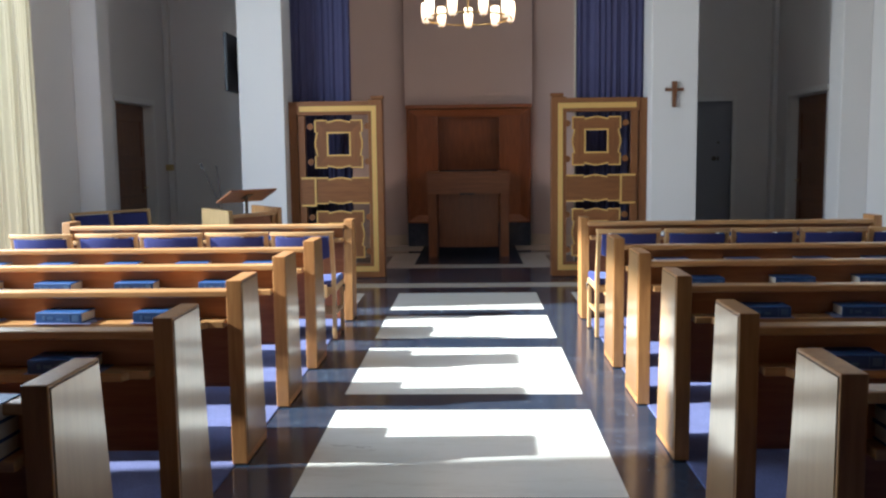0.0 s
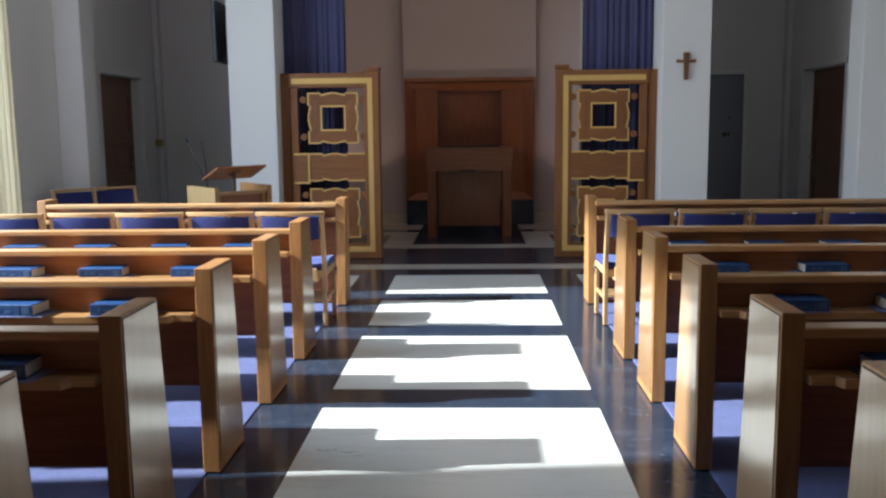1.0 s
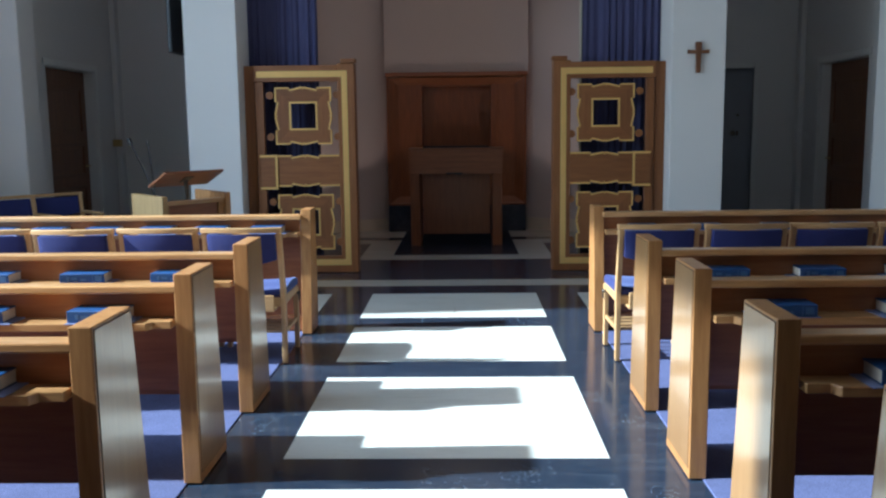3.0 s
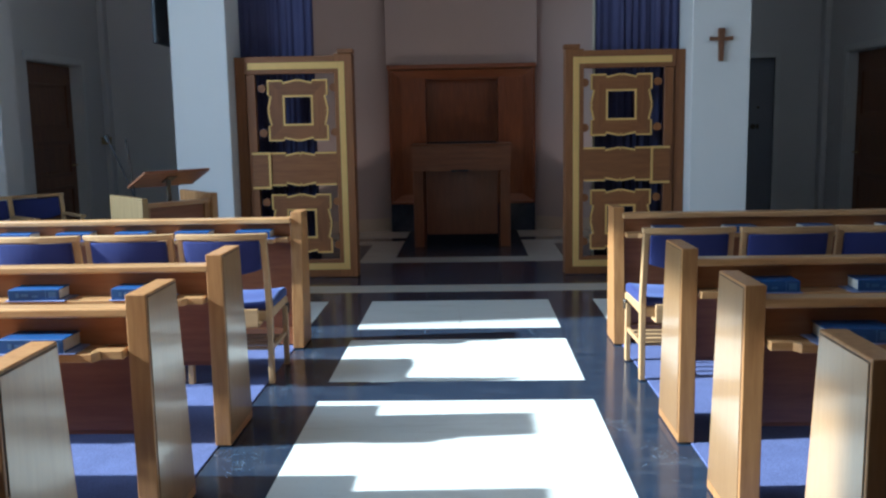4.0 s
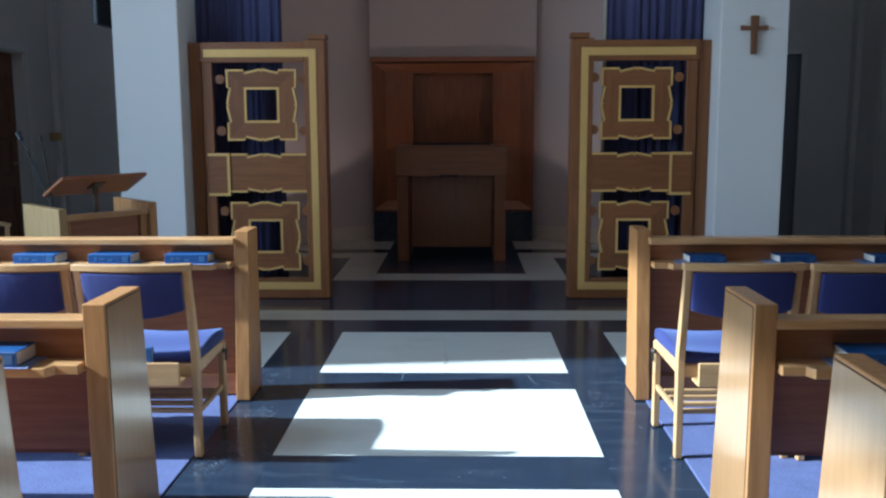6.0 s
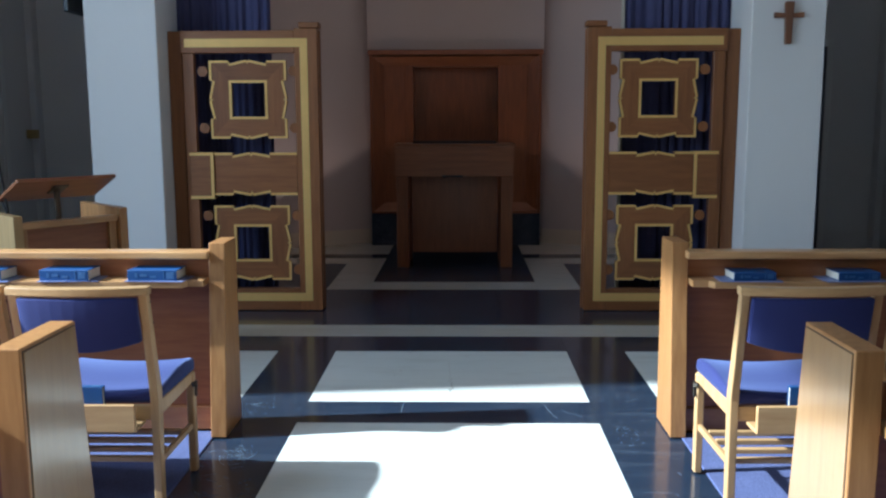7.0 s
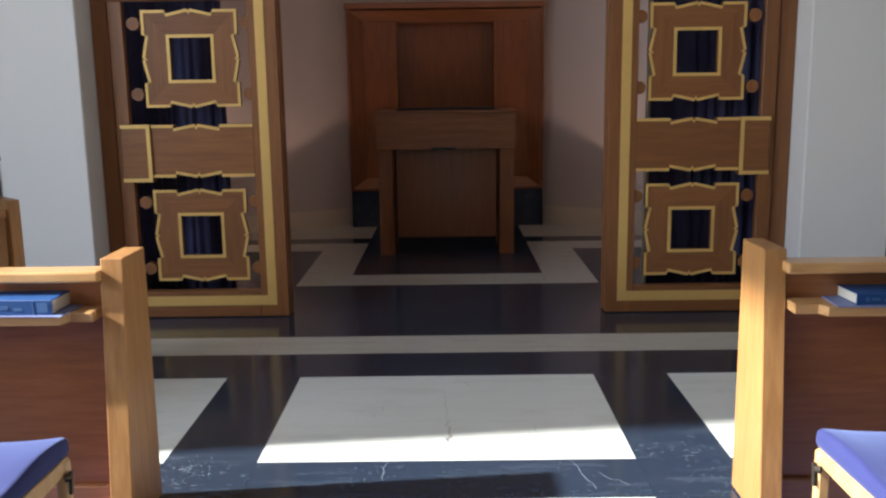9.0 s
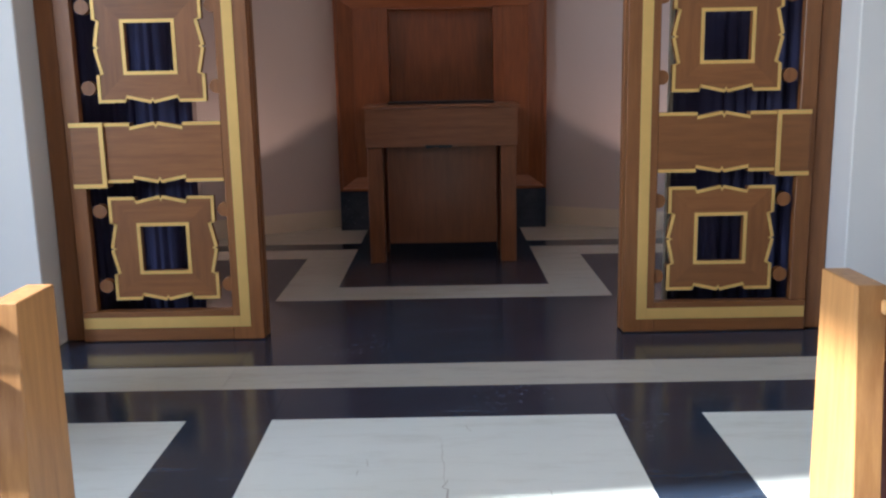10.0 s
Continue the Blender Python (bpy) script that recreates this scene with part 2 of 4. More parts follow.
def ring(bm, outer, inner, axis, a, b):
    """A closed band between two outlines of as many points, extruded along axis."""
    place = {"x": lambda u, v, w: (w, u, v), "y": lambda u, v, w: (u, w, v), "z": lambda u, v, w: (u, v, w)}[axis]
    n = len(outer)
    v = [[bm.verts.new(place(*p, w)) for p in line] for w in (a, b) for line in (outer, inner)]
    faces = []
    for i in range(n):
        j = (i + 1) % n
        faces += [bm.faces.new((v[0][i], v[0][j], v[1][j], v[1][i])), bm.faces.new((v[2][i], v[2][j], v[3][j], v[3][i])),
                  bm.faces.new((v[0][i], v[0][j], v[2][j], v[2][i])), bm.faces.new((v[1][i], v[1][j], v[3][j], v[3][i]))]
    bmesh.ops.recalc_face_normals(bm, faces=faces)
    return bm


def holed(bm, outer, inner, a, b):
    """A flat board between y = a and b with an outline and one hole."""
    edges = []
    for line in (outer, inner):
        vs = [bm.verts.new((u, a, v)) for u, v in line]
        edges += [bm.edges.new((vs[k], vs[(k + 1) % len(vs)])) for k in range(len(vs))]
    bmesh.ops.triangle_fill(bm, use_beauty=True, edges=edges)
    got = bmesh.ops.extrude_face_region(bm, geom=bm.faces[:])
    for v in got["geom"]:
        if isinstance(v, bmesh.types.BMVert):
            v.co.y = b
    bmesh.ops.recalc_face_normals(bm, faces=bm.faces[:])
    return bm


def rod(bm, p, q, r0, r1=None, segs=12):
    r1 = r0 if r1 is None else r1
    p, q = Vector(p), Vector(q)
    m = Matrix.Translation((p + q) / 2) @ (q - p).to_track_quat("Z", "Y").to_matrix().to_4x4()
    bmesh.ops.create_cone(bm, cap_ends=True, segments=segs, radius1=r0, radius2=r1, depth=(q - p).length, matrix=m)
    return bm


def part(name, bm, mat, parent=None, label="", smooth=False):
    me = bpy.data.meshes.new(name)
    bm.to_mesh(me)
    bm.free()
    me.materials.append(mat)
    if smooth:
        me.shade_smooth()
    ob = new(name, me)
    if parent:
        ob.parent = parent
    return tagged(ob, label)


def slab(name, mat, x0, x1, y0, y1, z0, z1, parent=None, bevel=0.0, label=""):
    return part(name, box(bmesh.new(), x0, x1, y0, y1, z0, z1, bevel), mat, parent, label)


def thing(name, label, category, group="", at=(0, 0, 0), turn=0.0):
    ob = new(name)
    ob.empty_display_size = 0.1
    ob.matrix_basis = pose(*at, 0, 0, turn)
    return tagged(ob, label, category, group)


def structure(ob, label, category):
    return tagged(ob, label, category, "", "structure")


# ---- the shell ----
WX, CEIL, REAR = 4.4, 5.4, 0.3
WIN = (5.25, 10.44, 0.35, 4.27)


def wall_with_openings(name, label, xa, xb, y0, y1, openings, mat=PLASTER):
    """A wall along y between xa and xb with openings (y0, y1, z0, z1) right through it, in order of y."""
    bm = bmesh.new()
    y = y0
    for a, b, lo, hi in openings:
        box(bm, xa, xb, y, a, 0, CEIL)
        if lo > 0:
            box(bm, xa, xb, a, b, 0, lo)
        box(bm, xa, xb, a, b, hi, CEIL)
        y = b
    box(bm, xa, xb, y, y1, 0, CEIL)
    return structure(part(name, bm, mat), label, "wall")


wall_with_openings("wall_west", "white plastered nave wall with a tall window", -WX - 0.3, -WX, REAR, 15.1, [WIN, (12.82, 14.09, 0, 2.14)])
wall_with_openings("wall_east", "white plastered nave wall with a doorway", WX, WX + 0.3, REAR, 15.1, [(12.9, 14.18, 0, 2.14)])
# unseen rear wall, kept dark and close to cut bounce from behind
structure(slab("wall_south", DOOR_Z, -WX - 0.3, WX + 0.3, REAR - 0.3, REAR, 0, CEIL), "unseen plain dark rear wall that cuts light from behind", "wall")
for s, nm in ((-1, "wall_north_west"), (1, "wall_north_east")):
    bm = bmesh.new()
    if s < 0:
        box(bm, -WX, -2.56, 14.8, 15.1, 0, CEIL)
    else:
        box(bm, 2.56, 2.93, 14.8, 15.1, 0, CEIL)
        box(bm, 3.82, WX, 14.8, 15.1, 0, CEIL)
        box(bm, 2.93, 3.82, 14.8, 15.1, 2.13, CEIL)
    structure(part(nm, bm, PLASTER), "white plastered end wall beside the chancel", "wall")
    structure(slab("wall_chancel_side", CREAM, s * 2.1, s * 2.55, 12.32, 15.3, 0, CEIL), "cream plastered chancel side wall", "wall")
    # canted flank of the apse
    bm = prism(bmesh.new(), [(s * 0.97, 15.56), (s * 2.12, 14.96), (s * 2.12, 15.6), (s * 0.97, 15.9)], "z", 0, CEIL)
    structure(part("wall_apse_flank", bm, CREAM), "pale pinkish plastered canted apse wall", "wall")
    bm = prism(bmesh.new(), [(s * 0.97, 15.545), (s * 2.12, 14.945), (s * 2.12, 14.955), (s * 0.97, 15.555)], "z", 0, 0.165)
    structure(part("baseboard", bm, CREAM_PAINT), "cream painted baseboard along the apse wall", "baseboard")
    # square pillar at the chancel arch
    bm = box(bmesh.new(), s * 2.03, s * 2.53, 11.68, 12.30, 0, CEIL, 0.006)
    structure(part("pillar", bm, PLASTER), "square white plastered pillar at the chancel arch", "pillar")
    bm = bmesh.new()
    box(bm, s * 2.015, s * 2.545, 11.662, 11.678, 0, 0.14, 0.004)
    box(bm, s * 2.533, s * 2.548, 11.68, 12.3, 0, 0.14, 0.004)
    structure(part("baseboard", bm, WHITE_PAINT), "white painted baseboard round the pillar", "baseboard")
    # pilaster on the side wall
    yp, yq, deep = (11.70, 12.03, 0.295) if s < 0 else (11.70, 12.05, 0.315)
    bm = box(bmesh.new(), s * (WX - deep), s * WX, yp, yq, 0, CEIL, 0.008)
    structure(part("pilaster", bm, PLASTER), "square white plastered pilaster on the side wall", "pilaster")
    bm = box(bmesh.new(), s * (WX - 0.07), s * WX, 14.66, 14.8, 0, CEIL, 0.008)
    structure(part("pilaster", bm, PLASTER), "narrow plastered corner boxing", "pilaster")
bm = box(box(bmesh.new(), -0.97, 0.97, 15.58, 15.9, 0, CEIL), -0.97, 0.97, 15.40, 15.579, 2.158, CEIL)
structure(part("wall_apse", bm, CREAM), "pale pinkish plastered apse wall behind the reredos", "wall")
structure(slab("ceiling", PLASTER, -WX - 0.3, WX + 0.3, REAR - 0.3, 15.9, CEIL, CEIL + 0.2), "plain white plastered ceiling", "ceiling")
# unseen low ceiling and its upper wall, added to dim the nearest pews
structure(slab("ceiling_rear", DOOR_Z, -WX, WX, REAR, 4.3, 2.7, 2.85), "unseen low dark ceiling added to dim the rear of the nave", "ceiling")
structure(slab("wall_over_rear", PLASTER, -WX, WX, 4.1, 4.3, 2.854, CEIL), "unseen plain wall closing the gap above the added rear ceiling", "wall")
structure(slab("ground", OUTSIDE, -60, 60, -60, 60, -0.6, -0.5), "grass ground outside the chapel", "ground")
floor = structure(slab("floor", BLACK, -WX - 0.3, WX + 0.3, REAR - 0.3, 15.9, -0.3, -0.02), "black and white polished marble floor", "floor")

# carpets under the pews
for s in (-1, 1):
    structure(part("carpet", box(bmesh.new(), s * 1.03, s * WX, REAR, 9.30, -0.02, 0.006, 0.003), CARPET), "violet blue carpet under the pews", "carpet")

# tall side window frame
window = structure(new("window_1"), "tall white framed nave window", "window")
a, b, lo, hi = WIN
for pn, y0, y1, z0, z1 in (("window_frame", a, a + 0.06, lo, hi), ("window_frame", b - 0.06, b, lo, hi), ("window_frame", a + 0.06, b - 0.06, hi - 0.06, hi), ("window_sill", a + 0.06, b - 0.06, lo, lo + 0.05)):
    part(pn, box(bmesh.new(), -WX - 0.2, -WX - 0.12, y0, y1, z0, z1, 0.004), WHITE_PAINT, window)


# ---- doors and fittings of the shell ----
def panel_door(name, label, sx, y0, y1, top):
    """A panelled wooden door leaf set back in a side wall at x = sx, with a white painted lining and architrave."""
    s = 1 if sx > 0 else -1
    door = structure(new(name), label, "door")
    x0, x1 = sx + s * 0.118, sx + s * 0.16
    leaf = part("leaf", box(bmesh.new(), x0, x1, y0 + 0.022, y1 - 0.022, 0.004, top - 0.022), DOOR_Z, door)
    a, b = y0 + 0.14, y1 - 0.14
    for zc, h in ((0.46, 0.62), (1.08, 0.40), (1.66, 0.56)):
        o = [(a, zc - h / 2), (b, zc - h / 2), (b, zc + h / 2), (a, zc + h / 2)]
        i = [(a + 0.04, zc - h / 2 + 0.04), (b - 0.04, zc - h / 2 + 0.04), (b - 0.04, zc + h / 2 - 0.04), (a + 0.04, zc + h / 2 - 0.04)]
        part("panel_moulding", ring(bmesh.new(), o, i, "x", x0 - s * 0.018, x0 - s * 0.001), DOOR_Z, leaf)
        part("panel", box(bmesh.new(), x0 - s * 0.008, x0 - s * 0.001, a + 0.07, b - 0.07, zc - h / 2 + 0.07, zc + h / 2 - 0.07, 0.003), DOOR_Z, leaf)
    # lining of the opening
    for ya, yb, za, zb in ((y1 - 0.02, y1 - 0.001, 0.001, top - 0.001), (y0 + 0.001, y0 + 0.02, 0.001, top - 0.001), (y0 + 0.021, y1 - 0.021, top - 0.02, top - 0.001)):
        part("lining", box(bmesh.new(), sx + s * 0.002, sx + s * 0.17, ya, yb, za, zb, 0.002), WHITE_PAINT, door)
    # architrave on the face of the wall
    for ya, yb, za, zb in ((y1 - 0.008, y1 + 0.065, 0, top + 0.065), (y0 - 0.06, y1 - 0.0085, top - 0.008, top + 0.065)):
        part("door_frame", box(bmesh.new(), sx - s * 0.022, sx - s * 0.001, ya, yb, za, zb, 0.004), WHITE_PAINT, door)
    part("door_handle", rod(rod(bmesh.new(), (x0 - s * 0.05, y1 - 0.1, 1.0), (x0, y1 - 0.1, 1.0), 0.009), (x0 - s * 0.05, y1 - 0.1, 1.0), (x0 - s * 0.05, y1 - 0.22, 1.0), 0.009), BRASS, leaf)


panel_door("door_1", "brown panelled wooden door set back in a white frame", -WX, 12.82, 14.09, 2.14)
panel_door("door_2", "brown panelled wooden door set back in a white frame", WX, 12.90, 14.18, 2.14)
door = structure(new("door_3"), "grey painted flush door in the end wall", "door")
part("leaf", box(bmesh.new(), 2.932, 3.818, 14.84, 14.88, 0.002, 2.128), GREY_PAINT, door)
part("door_frame", box(bmesh.new(), 3.80, 3.86, 14.775, 14.798, 0, 2.19, 0.004), WHITE_PAINT, door)
part("door_frame", box(bmesh.new(), 2.93, 3.80, 14.775, 14.798, 2.12, 2.19, 0.004), WHITE_PAINT, door)
part("door_knob", rod(bmesh.new(), (3.55, 14.78, 1.30), (3.55, 14.838, 1.30), 0.035, 0.02), CHROME, door)
part("lock", rod(bmesh.new(), (3.62, 14.82, 1.53), (3.62, 14.838, 1.53), 0.016), CHROME, door)
part("lock", box(bmesh.new(), 3.605, 3.635, 14.825, 14.838, 1.27, 1.33), CHROME, door)

sw = thing("light_switch", "square brass switch box standing off the white wall", "light switch")
part("back_box", box(bmesh.new(), -WX + 0.001, -WX + 0.105, 14.55, 14.61, 1.22, 1.31, 0.004), BRASS, sw)
part("plate", box(bmesh.new(), -WX + 0.004, -WX + 0.102, 14.54, 14.549, 1.222, 1.308, 0.002), BRASS, sw)
part("rocker", box(bmesh.new(), -WX + 0.043, -WX + 0.063, 14.532, 14.539, 1.25, 1.28, 0.002), BRASS, sw)
sw = thing("light_switch", "white light switch plate on the plaster wall", "light switch")
part("plate", box(bmesh.new(), WX - 0.010, WX - 0.001, 14.445, 14.595, 1.215, 1.305, 0.003), WHITE_PAINT, sw)
part("rocker", box(bmesh.new(), WX - 0.014, WX - 0.0105, 14.508, 14.532, 1.24, 1.28, 0.002), WHITE_PAINT, sw)

# cases for the assumed uplights, out of view behind the screens
for x, y, z in UNSEEN_UPLIGHTS:
    up = thing("floor_uplight", "small round black uplight assumed unseen on the chancel floor", "uplight", "chancel uplights", (x, y, 0.0))
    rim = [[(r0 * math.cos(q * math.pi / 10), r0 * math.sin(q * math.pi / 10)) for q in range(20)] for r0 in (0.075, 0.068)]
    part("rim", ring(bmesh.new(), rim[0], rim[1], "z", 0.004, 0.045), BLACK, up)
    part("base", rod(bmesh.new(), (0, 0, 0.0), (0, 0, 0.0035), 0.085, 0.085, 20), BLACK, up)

# wall screen on a bracket at the pillar's outer side
tv = thing("wall_screen", "flat black display screen bracketed to the white pillar", "screen")
part("casing", box(bmesh.new(), -2.72, -2.68, 11.80, 12.75, 2.15, 2.80, 0.008), BLACK, tv)
part("display", box(bmesh.new(), -2.724, -2.721, 11.83, 12.72, 2.18, 2.77), SCREEN, tv)
part("bracket", box(bmesh.new(), -2.68, -2.532, 12.2, 12.29, 2.4, 2.55, 0.004), BLACK, tv)

# wooden cross on the pillar
cross = thing("wall_cross", "small dark wooden cross on the white pillar", "cross")
cx, cz = 2.272, 2.08
part("upright", prism(bmesh.new(), [(cx - 0.020, cz - 0.19), (cx + 0.020, cz - 0.19), (cx + 0.025, cz - 0.02), (cx + 0.03, cz + 0.08), (cx + 0.026, cz + 0.09), (cx - 0.026, cz + 0.09), (cx - 0.03, cz + 0.08), (cx - 0.025, cz - 0.02)], "y", 11.645, 11.679, 0.004), DOOR_Z, cross)
part("crossbar", prism(bmesh.new(), [(cx - 0.1, cz - 0.016), (cx + 0.1, cz - 0.016), (cx + 0.1, cz + 0.02), (cx + 0.036, cz + 0.014), (cx - 0.036, cz + 0.014), (cx - 0.1, cz + 0.02)], "y", 11.650, 11.676, 0.003), DOOR_Z, cross)


# ---- curtains ----
def curtain(name, label, mat, along, a, b, at, z0, z1, folds, depth, seed, thick=0.004):
    """A hanging cloth with uneven folds, along x or y from a to b at the other axis' place."""
    rnd = random.Random(seed)
    ph = [rnd.uniform(0, 6.28) for _ in range(5)]
    n, m = folds * 12, 14
    bm = bmesh.new()
    rows = []
    for j in range(m + 1):
        v = j / m
        row = []
        for i in range(n + 1):
            u = i / n
            w = (u + 0.35 * math.sin(2 * math.pi * u + ph[2]) / folds + 0.22 * math.sin(4 * math.pi * u + ph[3]) / folds) * folds * 6.283
            off = depth * (math.sin(w + 0.8 * math.sin(2.1 * u * 6.28 + ph[0]) + 0.25 * math.sin(3 * v + ph[1])) * (0.75 + 0.25 * math.sin(5.1 * u * 6.28 + ph[2])) + 0.35 * math.sin(2.3 * w + ph[3])) * (0.8 + 0.25 * (1 - v))
            p = a + (b - a) * (u + 0.006 * math.sin(4 * v + w + ph[4]))
            z = z0 + (z1 - z0) * v
            row.append(bm.verts.new((p, at + off, z) if along == "x" else (at + off, p, z)))
        rows.append(row)
    for j in range(m):
        for i in range(n):
            bm.faces.new((rows[j][i], rows[j][i + 1], rows[j + 1][i + 1], rows[j + 1][i]))
    bmesh.ops.recalc_face_normals(bm, faces=bm.faces[:])
    bmesh.ops.solidify(bm, geom=bm.faces[:], thickness=thick)
    me = bpy.data.meshes.new(name)
    bm.to_mesh(me)
    bm.free()
    me.materials.append(mat)
    me.shade_smooth()
    return tagged(new(name, me), label, "curtain")


for s in (-1, 1):
    c = curtain("chancel_curtain", "violet blue heavy curtain hanging behind the carved screen", CURTAIN, "x", s * (1.34 if s < 0 else 1.262), s * 2.06, 12.16, 0.03, CEIL - 0.06, 8, 0.018, 3 + s)
    tagged(c, "", "", "chancel curtains")
    if s > 0:
        # narrow pale upright strip at the inner edge
        part("pale_edge_strip", box(bmesh.new(), 1.238, 1.256, 12.13, 12.19, 0.03, CEIL - 0.06, 0.004), NET, c, "pale strip along the curtain edge")
net = curtain("net_curtain", "white sheer net curtain gathered beside the window", NET, "y", 9.52, 10.47, -WX + 0.15, 0.05, CEIL - 0.1, 11, 0.05, 9, 0.002)


# ---- pews ----
def end_panel(parent, x_in, s, y0, base, t0, t1, h, face=True):
    """A tapered upright end: s is the side of the aisle, the aisle face lies at x_in."""
    out = [(y0, 0.006), (y0 + base, 0.006), (y0 + t1, h), (y0 + t0, h)]
    ob = part("end_panel", prism(bmesh.new(), out, "x", s * x_in, s * (x_in + 0.07), 0.004), OAK_SHADED_Z, parent)
    if face:
        inn = [(y0 + 0.016, 0.05), (y0 + base - 0.018, 0.05), (y0 + t1 - 0.012, h - 0.012), (y0 + t0 + 0.012, h - 0.012)]
        part("face_panel", prism(bmesh.new(), inn, "x", s * (x_in - 0.003), s * (x_in + 0.003), 0.001), FACE_Z, ob, "glossy veneer face")
        rim = [(y0 + 0.0125, 0.0465), (y0 + base - 0.0145, 0.0465), (y0 + t1 - 0.0085, h - 0.0085), (y0 + t0 + 0.0085, h - 0.0085)]
        part("seam", ring(bmesh.new(), rim, inn, "x", s * (x_in - 0.001), s * (x_in + 0.002)), SEAM, ob)
    return ob


LEN = 2.42


def shelf(parent, s, y, front, z, xa, xb):
    """A book shelf whose corner by the aisle is cut back, with a raised lip."""
    xs = [s * v for v in (xa, xa + 0.07, xa + 0.085, xb)]
    out = [(xs[0], y), (xs[0], y - front + 0.035), (xs[1], y - front + 0.035), (xs[2], y - front), (xs[3], y - front), (xs[3], y)]
    part("book_shelf", prism(bmesh.new(), out, "z", z - 0.03, z, 0.003), OAK_SUNLIT_X, parent)


def pew(s, y0):
    p = thing("pew", "varnished oak pew with tapered ends and a book shelf", "pew", "rows of pews")
    h = 0.855
    end_panel(p, 0.972, s, y0, 0.39, 0.0, 0.30, h)
    end_panel(p, 0.98 + LEN, s, y0, 0.39, 0.0, 0.30, h, False)
    xa, xb = 1.052, 0.98 + LEN
    part("top_rail", box(bmesh.new(), s * 1.034, s * xb, y0 + 0.0, y0 + 0.085, 0.778, 0.810, 0.007, 2), OAK_SUNLIT_X, p)
    part("back_panel", prism(bmesh.new(), [(y0 + 0.062, 0.643), (y0 + 0.082, 0.643), (y0 + 0.125, 0.36), (y0 + 0.105, 0.36)], "x", s * xa, s * xb), PANEL_X, p)
    # leans back so that the sun strikes it more
    part("ledge_back", prism(bmesh.new(), [(y0 + 0.059, 0.644), (y0 + 0.075, 0.644), (y0 + 0.083, 0.777), (y0 + 0.067, 0.777)], "x", s * xa, s * xb), PALE_SUNLIT_X, p)
    shelf(p, s, y0 + 0.058, 0.12, 0.674, xa, xb)
    part("seat", box(bmesh.new(), s * xa, s * xb, y0 + 0.12, y0 + 0.50, 0.40, 0.43, 0.006, 2), OAK_SUNLIT_X, p)
    part("seat_rail", box(bmesh.new(), s * (xa + 0.01), s * (xb - 0.01), y0 + 0.15, y0 + 0.17, 0.33, 0.398), PANEL_X, p)
    return p


ROWS_Y = {-1: (7.51, 6.62, 5.70, 4.795, 3.90), 1: (7.51, 6.655, 5.75, 4.815, 3.985)}
for s in (-1, 1):
    for y0 in ROWS_Y[s]:
        pew(s, y0)
    # the front desk that closes the block of seats
    d = thing("pew_front_desk", "varnished oak front desk panel with a book shelf", "pew desk", "front desks")
    end_panel(d, 0.968 if s < 0 else 0.977, s, 9.215 if s < 0 else 9.235, 0.275, 0.085, 0.28, 0.86, False)
    end_panel(d, 0.98 + LEN, s, 9.215, 0.27, 0.055, 0.265, 0.86, False)
    xa, xb = 1.052, 0.98 + LEN
    part("top_rail", box(bmesh.new(), s * 1.034, s * xb, 9.265, 9.36, 0.792, 0.826, 0.007, 2), OAK_SUNLIT_X, d)
    part("panel", box(bmesh.new(), s * xa, s * xb, 9.335, 9.355, 0.115, 0.674), PANEL_X, d)
    part("ledge_back", box(bmesh.new(), s * xa, s * xb, 9.337, 9.353, 0.675, 0.791), PALE_SUNLIT_X, d)
    part("skirting", box(bmesh.new(), s * xa, s * xb, 9.315, 9.37, 0.006, 0.115, 0.005), PALE_SUNLIT_X, d)
    shelf(d, s, 9.335, 0.125, 0.705, xa, xb)


# ---- chairs ----
def chair_part(name, p, mat, bm, label="", smooth=False):
    return part(name, bm, mat, p, label, smooth)


def cushion(bm, x0, x1, y0, y1, z0, z1, r):
    box(bm, x0, x1, y0, y1, z0, z1, r, 4)
    return bm


